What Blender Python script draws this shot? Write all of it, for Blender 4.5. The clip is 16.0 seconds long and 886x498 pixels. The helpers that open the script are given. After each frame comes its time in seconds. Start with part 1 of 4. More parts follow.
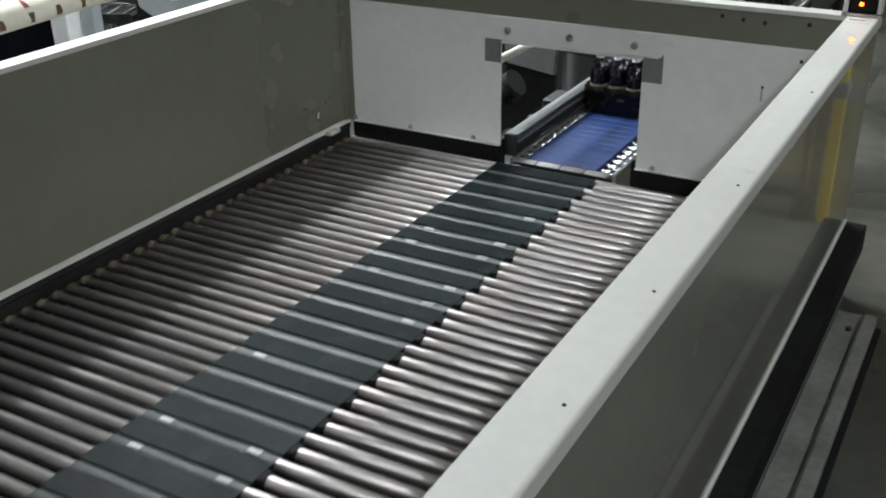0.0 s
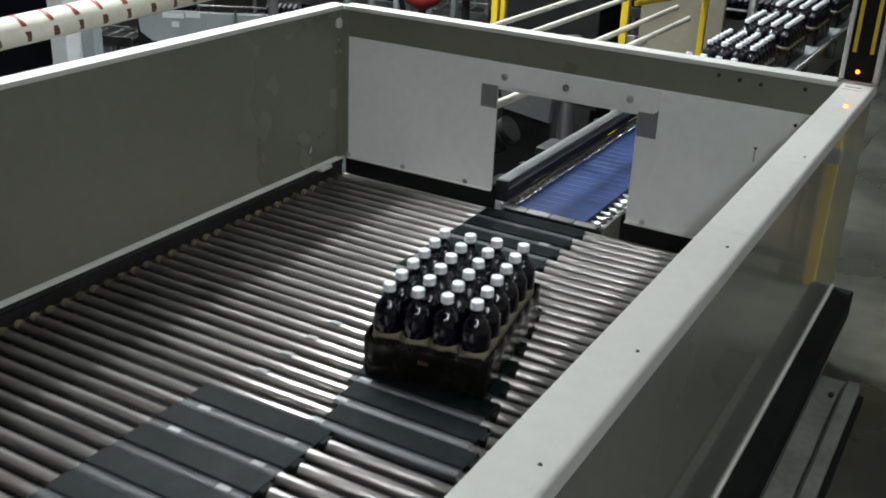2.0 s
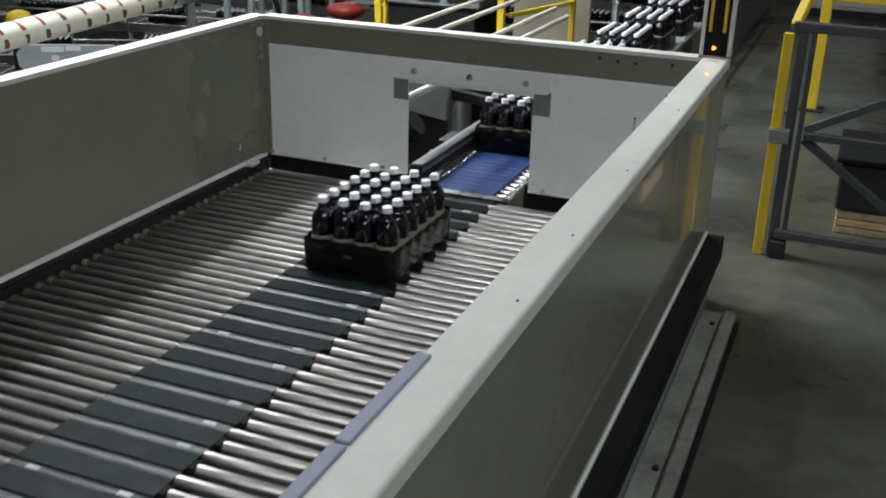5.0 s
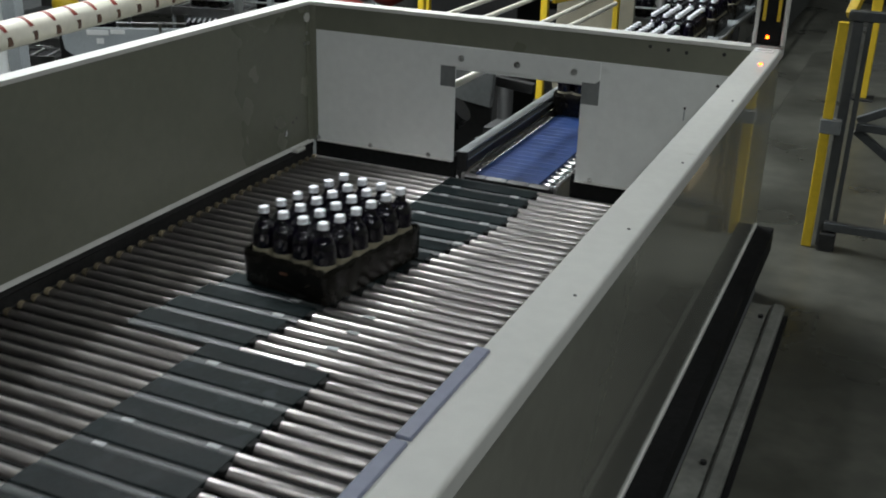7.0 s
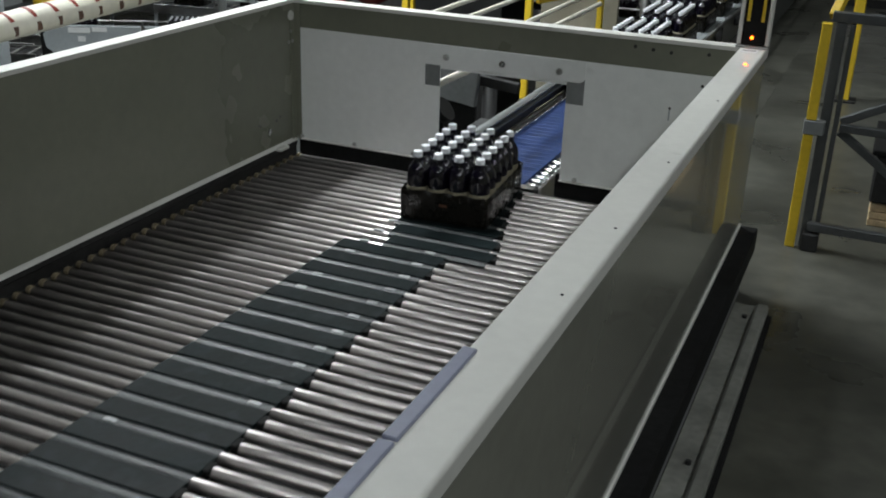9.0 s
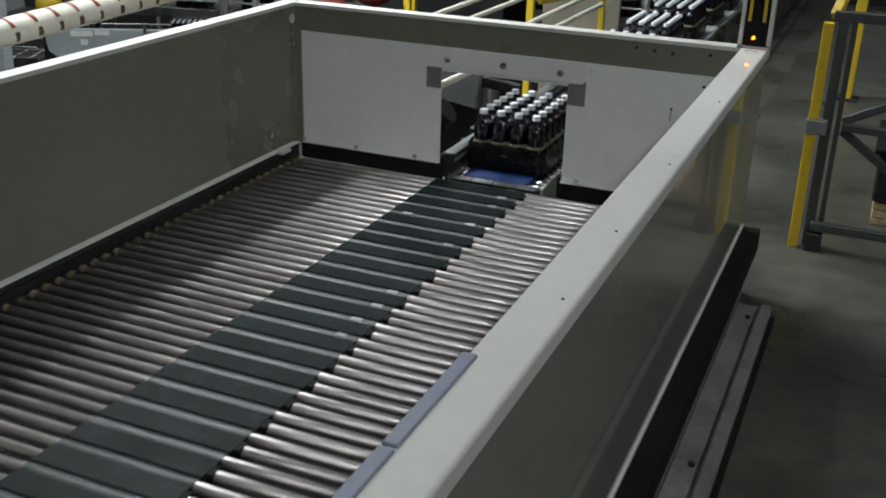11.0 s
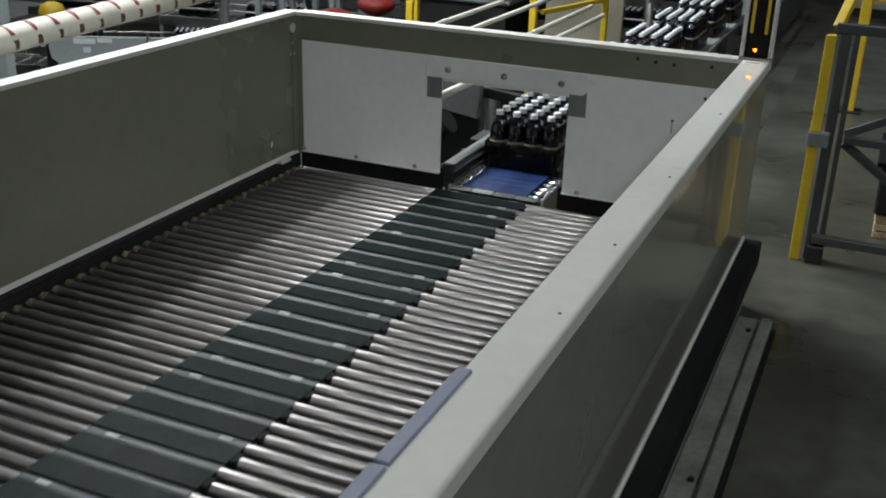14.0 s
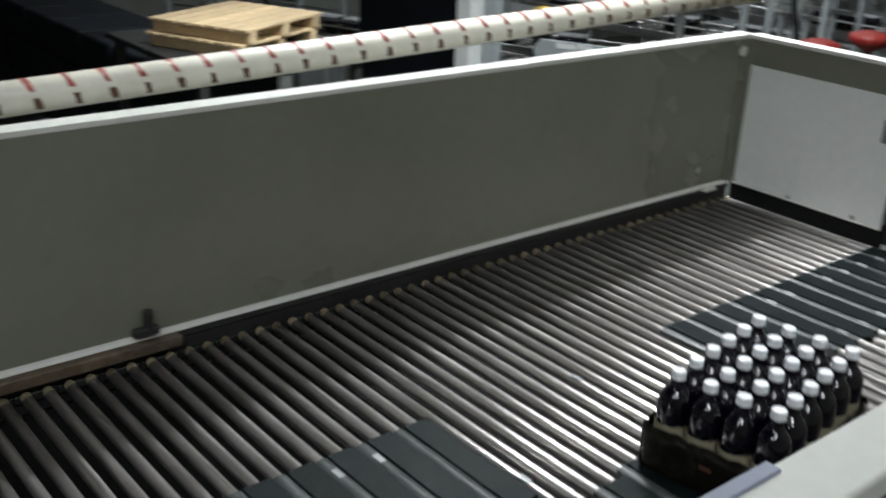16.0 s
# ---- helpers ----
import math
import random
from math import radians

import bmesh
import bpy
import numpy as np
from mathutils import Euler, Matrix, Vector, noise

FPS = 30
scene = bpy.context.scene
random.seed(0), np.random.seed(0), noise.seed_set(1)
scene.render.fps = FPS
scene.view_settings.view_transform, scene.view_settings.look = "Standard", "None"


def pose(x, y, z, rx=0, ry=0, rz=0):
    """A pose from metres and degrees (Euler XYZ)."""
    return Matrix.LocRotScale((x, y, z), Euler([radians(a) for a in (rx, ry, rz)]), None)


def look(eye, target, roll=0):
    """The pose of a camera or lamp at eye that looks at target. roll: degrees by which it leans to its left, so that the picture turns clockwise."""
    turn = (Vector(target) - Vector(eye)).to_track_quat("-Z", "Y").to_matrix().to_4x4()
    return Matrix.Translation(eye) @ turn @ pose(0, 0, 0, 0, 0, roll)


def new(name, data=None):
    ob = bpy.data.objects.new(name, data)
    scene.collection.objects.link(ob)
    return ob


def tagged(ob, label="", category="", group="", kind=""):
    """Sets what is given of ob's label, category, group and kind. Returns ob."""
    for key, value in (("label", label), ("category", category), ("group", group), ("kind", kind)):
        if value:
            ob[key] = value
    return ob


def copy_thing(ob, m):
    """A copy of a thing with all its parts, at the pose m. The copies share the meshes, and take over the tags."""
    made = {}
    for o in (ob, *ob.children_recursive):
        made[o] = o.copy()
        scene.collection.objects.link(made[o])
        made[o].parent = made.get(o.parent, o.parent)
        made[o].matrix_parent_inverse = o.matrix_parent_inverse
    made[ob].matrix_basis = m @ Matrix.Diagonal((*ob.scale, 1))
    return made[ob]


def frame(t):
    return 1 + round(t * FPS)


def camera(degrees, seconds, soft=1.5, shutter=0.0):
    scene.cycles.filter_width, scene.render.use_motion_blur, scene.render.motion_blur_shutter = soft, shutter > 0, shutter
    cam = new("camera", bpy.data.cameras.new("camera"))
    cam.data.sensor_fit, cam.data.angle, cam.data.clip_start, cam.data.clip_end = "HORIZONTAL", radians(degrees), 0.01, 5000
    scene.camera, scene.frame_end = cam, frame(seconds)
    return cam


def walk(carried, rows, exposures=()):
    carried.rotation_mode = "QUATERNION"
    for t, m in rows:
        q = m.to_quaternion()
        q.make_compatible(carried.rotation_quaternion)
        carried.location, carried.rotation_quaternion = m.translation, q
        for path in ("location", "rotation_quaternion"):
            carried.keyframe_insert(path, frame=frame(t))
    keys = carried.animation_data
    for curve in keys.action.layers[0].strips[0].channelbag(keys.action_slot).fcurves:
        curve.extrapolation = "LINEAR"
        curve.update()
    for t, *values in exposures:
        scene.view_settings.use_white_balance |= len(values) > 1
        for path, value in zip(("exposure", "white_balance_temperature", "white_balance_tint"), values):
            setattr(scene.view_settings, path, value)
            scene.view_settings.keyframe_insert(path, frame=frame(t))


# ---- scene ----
cam = camera(46.4, 16.0, soft=1.9, shutter=0.25)
PATH = [
    (0, (2.047, -2.937, 1.234), (1.156, -1.368, 0.371), -0.8),
    (0.5, (2.029, -2.936, 1.23), (1.164, -1.327, 0.416), 0.2),
    (1, (2.026, -2.949, 1.234), (1.112, -1.342, 0.472), 2.0),
    (1.5, (2.031, -2.911, 1.237), (1.152, -1.274, 0.498), 2.4),
    (2, (2.039, -2.914, 1.234), (1.152, -1.306, 0.441), 2.7),
    (2.5, (2.017, -2.952, 1.205), (1.126, -1.351, 0.402), 3.6),
    (3, (2.043, -3.057, 1.231), (1.03, -1.549, 0.393), 1.7),
    (3.5, (2.043, -3.114, 1.214), (1.026, -1.588, 0.416), 2.2),
    (4, (2.088, -3.085, 1.251), (0.955, -1.648, 0.444), 0.9),
    (4.2, (2.131, -3.13, 1.262), (1.006, -1.682, 0.463), 1.8),
    (4.5, (2.136, -3.244, 1.246), (1.152, -1.658, 0.53), 0.4),
    (4.7, (2.117, -3.333, 1.218), (1.267, -1.674, 0.493), -0.4),
    (5, (2.102, -3.379, 1.217), (1.414, -1.651, 0.481), 1.6),
    (7.5, (2.065, -3.379, 1.225), (1.311, -1.694, 0.456), 1.5),
    (8, (2.063, -3.374, 1.22), (1.33, -1.679, 0.453), 1.7),
    (8.5, (2.06, -3.372, 1.217), (1.343, -1.668, 0.453), 2.1),
    (11, (2.063, -3.366, 1.223), (1.339, -1.666, 0.46), 1.6),
    (11.5, (2.068, -3.361, 1.224), (1.341, -1.661, 0.462), 1.8),
    (12, (2.076, -3.351, 1.22), (1.337, -1.656, 0.459), 1.5),
    (12.5, (2.076, -3.353, 1.226), (1.33, -1.659, 0.469), 1.3),
    (13, (2.074, -3.347, 1.222), (1.325, -1.65, 0.475), 1.4),
    (13.5, (2.07, -3.344, 1.22), (1.33, -1.644, 0.471), 1.5),
    (14, (2.064, -3.346, 1.222), (1.333, -1.641, 0.475), 1.9),
    (14.5, (2.065, -3.348, 1.223), (1.33, -1.64, 0.486), 1.8),
    (15, (2.075, -3.316, 1.226), (1.298, -1.635, 0.471), 1.7),
    (15.2, (2.062, -3.289, 1.215), (1.223, -1.65, 0.435), 1.9),
    (15.5, (2.065, -3.28, 1.244), (1.088, -1.738, 0.427), 1.4),
    (15.7, (2.049, -3.201, 1.197), (0.899, -1.766, 0.409), 1.7),
    (15.9, (2.08, -3.151, 1.18), (0.747, -1.867, 0.423), 2.3),
    (16, (2.117, -3.146, 1.198), (0.702, -1.948, 0.448), 2.9),
]
# stops by which the clip's own metering drifts
STOPS = [(0, 0.44), (0.5, 0.38), (1.5, 0.28), (2, 0.22), (2.5, 0.08), (3.2, 0.08), (3.5, 0.14), (4.5, 0.48), (5, 0.3), (7.5, -0.06), (11.5, -0.05), (14.5, -0.04), (15.5, 0.02), (16, 0.38)]
walk(cam, [(t, look(eye, target, roll)) for t, eye, target, roll in PATH], exposures=STOPS)

# ---- light: an indoor hall lit by unseen rows of high-bay fixtures ----
world = bpy.data.worlds.new("hall_air")
scene.world = world
world.use_nodes = True
world.node_tree.nodes["Background"].inputs[0].default_value = (0.55, 0.62, 0.6, 1)
world.node_tree.nodes["Background"].inputs[1].default_value = 0.025
FLOOR = -3.6
PLAT = -0.26
CEIL = 5.2
# x, y and watts of each fixture
LAMPS = [(x, y, w) for y in (6.2, 9.8, 14.0) for x, w in ((-10.5, 85), (-5.6, 30))]
# the row whose light falls over the far side wall onto the bed
LAMPS += [(-2.4, 1.25, 345), (-1.4, 1.25, 30), (-0.3, 1.25, 30), (-2.2, 5.2, 60)]
# unseen fixtures added to brighten the lower hall, rim, back wall and outer sheet
LAMPS += [(-7.2, 2.6, 60), (2.6, -7.4, 82), (4.6, -4.6, 105), (4.6, 0.2, 45)]
for lx, ly, watts in LAMPS:
    ld = bpy.data.lights.new("unseen_hall_lamp", "AREA")
    ld.shape, ld.size, ld.size_y = "RECTANGLE", 0.32, 2.7
    ld.energy, ld.color = watts, (0.94, 1.0, 1.02)
    # narrower spread on the row beside the bed, so it fades towards the near end
    ld.spread = math.radians(112 if -2.5 < lx < 0 and ly < 2 else 180)
    lo = new("unseen_hall_lamp", ld)
    lo.matrix_world = pose(lx, ly, CEIL - 0.42)


# ---- materials ----
def mat(name, base, rough=0.5, metal=0.0, grain=120.0, grain_amt=0.12, stain=3.0, stain_amt=0.15,
        bump=0.0, stretch=(1, 1, 1), rand=0.0, coat=0.0, rough_var=0.1, dirt=None, spec=0.5):
    """A worn surface: fine grain and broad stains vary colour and gloss; bump gives relief."""
    m = bpy.data.materials.new(name)
    m.use_nodes = True
    nt = m.node_tree
    b = nt.nodes["Principled BSDF"]
    b.inputs["Specular IOR Level"].default_value = spec
    N = nt.nodes.new
    L = nt.links.new
    tc = N("ShaderNodeTexCoord")
    mp = N("ShaderNodeMapping")
    mp.inputs["Scale"].default_value = stretch
    L(tc.outputs["Object"], mp.inputs["Vector"])
    n1, n2 = N("ShaderNodeTexNoise"), N("ShaderNodeTexNoise")
    n1.inputs["Scale"].default_value, n1.inputs["Detail"].default_value = grain, 4
    n2.inputs["Scale"].default_value, n2.inputs["Detail"].default_value = stain, 5
    info = N("ShaderNodeObjectInfo")
    off = N("ShaderNodeVectorMath")
    off.operation = "MULTIPLY_ADD"
    L(info.outputs["Random"], off.inputs[0])
    off.inputs[1].default_value = (17.3, 9.1, 4.7)
    L(mp.outputs["Vector"], off.inputs[2])
    L(off.outputs[0], n1.inputs["Vector"])
    L(off.outputs[0], n2.inputs["Vector"])
    f1, f2 = N("ShaderNodeMapRange"), N("ShaderNodeMapRange")
    f1.inputs["From Min"].default_value, f1.inputs["From Max"].default_value = 0.3, 0.7
    f1.inputs["To Min"].default_value, f1.inputs["To Max"].default_value = 1 - grain_amt, 1 + grain_amt
    f2.inputs["From Min"].default_value, f2.inputs["From Max"].default_value = 0.3, 0.7
    f2.inputs["To Min"].default_value, f2.inputs["To Max"].default_value = 1 - stain_amt, 1 + stain_amt
    L(n1.outputs["Fac"], f1.inputs["Value"])
    L(n2.outputs["Fac"], f2.inputs["Value"])
    mu = N("ShaderNodeMath")
    mu.operation = "MULTIPLY"
    L(f1.outputs[0], mu.inputs[0])
    L(f2.outputs[0], mu.inputs[1])
    last = mu
    if rand:
        fr = N("ShaderNodeMapRange")
        fr.inputs["To Min"].default_value, fr.inputs["To Max"].default_value = 1 - rand, 1 + rand
        L(info.outputs["Random"], fr.inputs["Value"])
        m3 = N("ShaderNodeMath")
        m3.operation = "MULTIPLY"
        L(mu.outputs[0], m3.inputs[0])
        L(fr.outputs[0], m3.inputs[1])
        last = m3
    vm = N("ShaderNodeVectorMath")
    vm.operation = "SCALE"
    vm.inputs[0].default_value = base
    L(last.outputs[0], vm.inputs["Scale"])
    col = vm.outputs[0]
    if dirt:
        n3 = N("ShaderNodeTexNoise")
        n3.inputs["Scale"].default_value, n3.inputs["Detail"].default_value = dirt[1], 7
        L(off.outputs[0], n3.inputs["Vector"])
        rp = N("ShaderNodeMapRange")
        rp.inputs["From Min"].default_value, rp.inputs["From Max"].default_value = dirt[2], dirt[2] + 0.12
        rp.inputs["To Max"].default_value = dirt[3]
        L(n3.outputs["Fac"], rp.inputs["Value"])
        mx = N("ShaderNodeMix")
        mx.data_type = "RGBA"
        L(rp.outputs[0], mx.inputs[0])
        L(col, mx.inputs[6])
        mx.inputs[7].default_value = (*dirt[0], 1)
        col = mx.outputs[2]
    L(col, b.inputs["Base Color"])
    r = N("ShaderNodeMapRange")
    r.inputs["From Min"].default_value, r.inputs["From Max"].default_value = 0.3, 0.7
    r.inputs["To Min"].default_value, r.inputs["To Max"].default_value = max(0.03, rough - rough_var), min(1, rough + rough_var)
    L(n2.outputs["Fac"], r.inputs["Value"])
    L(r.outputs[0], b.inputs["Roughness"])
    b.inputs["Metallic"].default_value = metal
    b.inputs["Coat Weight"].default_value = coat
    if bump:
        bp = N("ShaderNodeBump")
        bp.inputs["Strength"].default_value, bp.inputs["Distance"].default_value = bump, 0.002
        L(n1.outputs["Fac"], bp.inputs["Height"])
        L(bp.outputs[0], b.inputs["Normal"])
    return m


def glow(name, colour, strength):
    m = bpy.data.materials.new(name)
    m.use_nodes = True
    b = m.node_tree.nodes["Principled BSDF"]
    b.inputs["Base Color"].default_value = (*colour, 1)
    b.inputs["Emission Color"].default_value = (*colour, 1)
    b.inputs["Emission Strength"].default_value = strength
    return m


M_PAINT = mat("cream_paint", (0.66, 0.655, 0.615), 0.46, grain=40, grain_amt=0.03, stain=2.2, stain_amt=0.07, dirt=((0.2, 0.18, 0.14), 9, 0.66, 0.35))
# inner sheets darkened, glossy outer sheet lightened: lamp light made up in the tone
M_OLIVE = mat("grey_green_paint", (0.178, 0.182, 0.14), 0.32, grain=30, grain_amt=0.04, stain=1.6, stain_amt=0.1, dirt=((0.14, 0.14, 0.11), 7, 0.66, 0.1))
M_GLOSS = mat("glossy_grey_green_paint", (0.25, 0.25, 0.21), 0.20, grain=30, grain_amt=0.04, stain=1.6, stain_amt=0.08, coat=0.5, rough_var=0.05)
M_WHITE = mat("white_panel_paint", (0.80, 0.815, 0.80), 0.42, grain=30, grain_amt=0.03, stain=2.5, stain_amt=0.06, dirt=((0.33, 0.32, 0.29), 6, 0.66, 0.35))
M_TUBE = mat("worn_steel_tube", (0.65, 0.61, 0.595), 0.34, 0.9, grain=60, grain_amt=0.16, stain=5, stain_amt=0.18, stretch=(1, 14, 14), rand=0.10, rough_var=0.06, dirt=((0.2, 0.17, 0.15), 6, 0.58, 0.5))
M_DIMMING = mat("grey_dimming_cover", (0.062, 0.067, 0.068), 0.40, spec=0.2, grain=70, grain_amt=0.25, stain=12, stain_amt=0.45, rand=0.3, stretch=(1, 6, 6), dirt=((0.11, 0.11, 0.105), 10, 0.58, 0.6))
M_BRASS = mat("brass_bush", (0.30, 0.25, 0.165), 0.5, 0.4, grain=200, stain=30, rand=0.45)
M_PLATE = mat("dark_green_plastic_plate", (0.0058, 0.0096, 0.0102), 0.45, 0.0, spec=0.06, grain=90, grain_amt=0.3, stain=9, stain_amt=0.35, rand=0.22, bump=0.15, rough_var=0.1, dirt=((0.015, 0.021, 0.023), 17, 0.54, 0.6))
M_STICK = mat("white_wear_pad", (0.30, 0.31, 0.31), 0.5, grain=80, stain=20, rand=0.2)
M_DARK = mat("black_steel", (0.018, 0.018, 0.018), 0.55, grain=50, grain_amt=0.3, stain=5, stain_amt=0.3)
# also colours the added pieces that paint in dark gaps
M_RUBBER_GAPS = mat("black_rubber_and_gap_fill", (0.010, 0.010, 0.010), 0.75, spec=0.15, grain=60, grain_amt=0.25, stain=4, stain_amt=0.3, bump=0.2)
M_STEEL = mat("zinc_steel", (0.48, 0.48, 0.47), 0.36, 1.0, grain=90, grain_amt=0.12, stain=8, stain_amt=0.15)
M_CHROME = mat("polished_roller", (0.72, 0.72, 0.72), 0.16, 1.0, grain=90, grain_amt=0.08, stain=12, stain_amt=0.12, rough_var=0.05)
M_GREY = mat("grey_painted_steel", (0.20, 0.21, 0.21), 0.45, grain=40, grain_amt=0.08, stain=4, stain_amt=0.15)
M_FRAME = mat("dark_grey_frame_steel", (0.085, 0.09, 0.092), 0.42, 0.3, grain=40, grain_amt=0.1, stain=4, stain_amt=0.2)
M_RAIL = mat("weathered_channel_steel", (0.19, 0.19, 0.17), 0.5, grain=40, grain_amt=0.12, stain=5, stain_amt=0.3)
M_GUARD = mat("light_grey_sheet", (0.34, 0.37, 0.38), 0.45, grain=40, grain_amt=0.05, stain=3, stain_amt=0.12)
M_STRIP = mat("blue_grey_plastic_strip", (0.235, 0.25, 0.335), 0.4, grain=60, grain_amt=0.06, stain=9, stain_amt=0.08)
M_BLUE = mat("blue_modular_belt", (0.0045, 0.024, 0.105), 0.45, grain=200, grain_amt=0.18, stain=7, stain_amt=0.2, bump=0.2, rand=0.08)
M_YELLOW = mat("safety_yellow_paint", (0.72, 0.50, 0.03), 0.42, grain=40, grain_amt=0.05, stain=5, stain_amt=0.12, dirt=((0.2, 0.14, 0.03), 14, 0.66, 0.5))
M_PVC = mat("ivory_plastic_pipe", (0.76, 0.73, 0.63), 0.35, grain=40, grain_amt=0.04, stain=5, stain_amt=0.08, coat=0.2)
M_TAPE = mat("dark_red_tape", (0.26, 0.045, 0.03), 0.4, grain=80, stain=12, stain_amt=0.25)
M_BAND = mat("brown_print_band", (0.10, 0.045, 0.025), 0.5, grain=80, stain=12, stain_amt=0.25)
M_FLOOR = mat("sealed_concrete", (0.07, 0.07, 0.058), 0.34, grain=11, grain_amt=0.25, stain=1.7, stain_amt=0.4, bump=0.1, rough_var=0.12, dirt=((0.03, 0.03, 0.026), 3.4, 0.5, 0.4))
M_WALL = mat("hall_wall_sheet", (0.15, 0.155, 0.14), 0.7, grain=3, grain_amt=0.1, stain=0.5, stain_amt=0.2)
M_CEIL = mat("hall_ceiling_deck", (0.16, 0.165, 0.16), 0.7, grain=3, grain_amt=0.1, stain=0.5, stain_amt=0.2)
M_WOOD = mat("raw_pine_board", (0.52, 0.39, 0.23), 0.65, grain=30, grain_amt=0.2, stain=6, stain_amt=0.2, stretch=(8, 1, 8), rand=0.2)
M_COLA = mat("dark_cola_bottle", (0.003, 0.0022, 0.006), 0.05, grain=30, grain_amt=0.3, stain=12, stain_amt=0.3, rough_var=0.03, coat=0.4)
M_CAP = mat("white_bottle_cap", (0.86, 0.87, 0.91), 0.38, grain=200, grain_amt=0.04, stain=30, stain_amt=0.04)
M_LABEL = mat("cream_label", (0.30, 0.27, 0.19), 0.45, grain=60, grain_amt=0.08, stain=18, stain_amt=0.15)
M_TRAY = mat("dark_board_tray", (0.0065, 0.006, 0.0055), 0.5, spec=0.08, grain=60, grain_amt=0.25, stain=8, stain_amt=0.35, dirt=((0.03, 0.027, 0.022), 12, 0.64, 0.2))
M_FILM = mat("dark_printed_shrink_film", (0.0075, 0.0066, 0.0052), 0.24, spec=0.25, grain=90, grain_amt=0.3, stain=14, stain_amt=0.5, bump=0.25, dirt=((0.03, 0.026, 0.016), 16, 0.6, 0.45))
M_BEIGE = mat("beige_panel_paint", (0.27, 0.25, 0.19), 0.55, grain=20, grain_amt=0.06, stain=3, stain_amt=0.15)
M_RUST = mat("rusty_brown_sheet", (0.095, 0.068, 0.045), 0.6, grain=60, grain_amt=0.25, stain=11, stain_amt=0.4, dirt=((0.16, 0.13, 0.10), 22, 0.55, 0.6))
M_RED = mat("red_enamel", (0.24, 0.018, 0.014), 0.45, stain=9)
M_PAPER = mat("white_sign", (0.75, 0.76, 0.75), 0.5, stain=9, stain_amt=0.06)
M_NAVY = mat("dark_blue_panel", (0.007, 0.009, 0.013), 0.75, spec=0.2, stain=2, stain_amt=0.4)
M_LED_SPOT = glow("amber_led_and_reflection", (1.0, 0.10, 0.005), 14)
M_TUBELAMP = glow("lamp_diffuser", (0.95, 1.0, 0.95), 9)


# ---- mesh helpers ----
def mesh_object(name, bm, material, parent=None, label="", smooth=False):
    me = bpy.data.meshes.new(name)
    if smooth:
        for f in bm.faces:
            f.smooth = len(f.verts) <= 4
    bm.to_mesh(me)
    bm.free()
    me.materials.append(material)
    ob = new(name, me)
    if parent:
        ob.parent = parent
    if label:
        ob["label"] = label
    return ob


def part(name, bm, material, parent, label="", smooth=False):
    return mesh_object(name, bm, material, parent, label, smooth)


def thing(name, label, category, group="", m=None, kind=""):
    ob = new(name)
    ob.empty_display_size = 0.05
    if m is not None:
        ob.matrix_basis = m
    return tagged(ob, label, category, group, kind)


def box(x0, x1, y0, y1, z0, z1, bevel=0.0, bm=None, seg=1):
    own = bm if bm is not None else bmesh.new()
    r = bmesh.ops.create_cube(own, size=1, matrix=Matrix.Translation(((x0 + x1) / 2, (y0 + y1) / 2, (z0 + z1) / 2)) @ Matrix.Diagonal((x1 - x0, y1 - y0, z1 - z0, 1)))
    if bevel:
        vs = set(r["verts"])
        es = [e for e in own.edges if e.verts[0] in vs and e.verts[1] in vs]
        bmesh.ops.bevel(own, geom=es, offset=bevel, segments=seg, affect="EDGES", profile=0.5)
    return own


def rod(a, b, radius, n=12, bm=None, r2=None):
    own = bm if bm is not None else bmesh.new()
    a, b = Vector(a), Vector(b)
    q = (b - a).to_track_quat("Z", "Y").to_matrix().to_4x4()
    bmesh.ops.create_cone(own, cap_ends=True, segments=n, radius1=radius, radius2=radius if r2 is None else r2,
                          depth=(b - a).length, matrix=Matrix.Translation((a + b) / 2) @ q)
    return own


def beam(a, b, w, h, bm=None, bevel=0.004):
    """A square-section bar from a to b."""
    own = bm if bm is not None else bmesh.new()
    a, b = Vector(a), Vector(b)
    q = (b - a).to_track_quat("Z", "Y").to_matrix().to_4x4()
    r = bmesh.ops.create_cube(own, size=1, matrix=Matrix.Translation((a + b) / 2) @ q @ Matrix.Diagonal((w, h, (b - a).length, 1)))
    if bevel:
        vs = set(r["verts"])
        bmesh.ops.bevel(own, geom=[e for e in own.edges if e.verts[0] in vs and e.verts[1] in vs], offset=bevel, segments=2, affect="EDGES", profile=0.5)
    return own


def lathe(profile, n=16, bm=None, at=(0, 0, 0)):
    own = bm if bm is not None else bmesh.new()
    rings = []
    for r, z in profile:
        if r < 1e-5:
            rings.append([own.verts.new((at[0], at[1], at[2] + z))])
        else:
            rings.append([own.verts.new((at[0] + r * math.cos(2 * math.pi * k / n), at[1] + r * math.sin(2 * math.pi * k / n), at[2] + z)) for k in range(n)])
    for p, q in zip(rings, rings[1:]):
        for k in range(n):
            j = (k + 1) % n
            if len(p) == 1:
                own.faces.new((p[0], q[k], q[j]))
            elif len(q) == 1:
                own.faces.new((p[k], p[j], q[0]))
            else:
                own.faces.new((p[k], p[j], q[j], q[k]))
    bmesh.ops.recalc_face_normals(own, faces=own.faces[:])
    return own


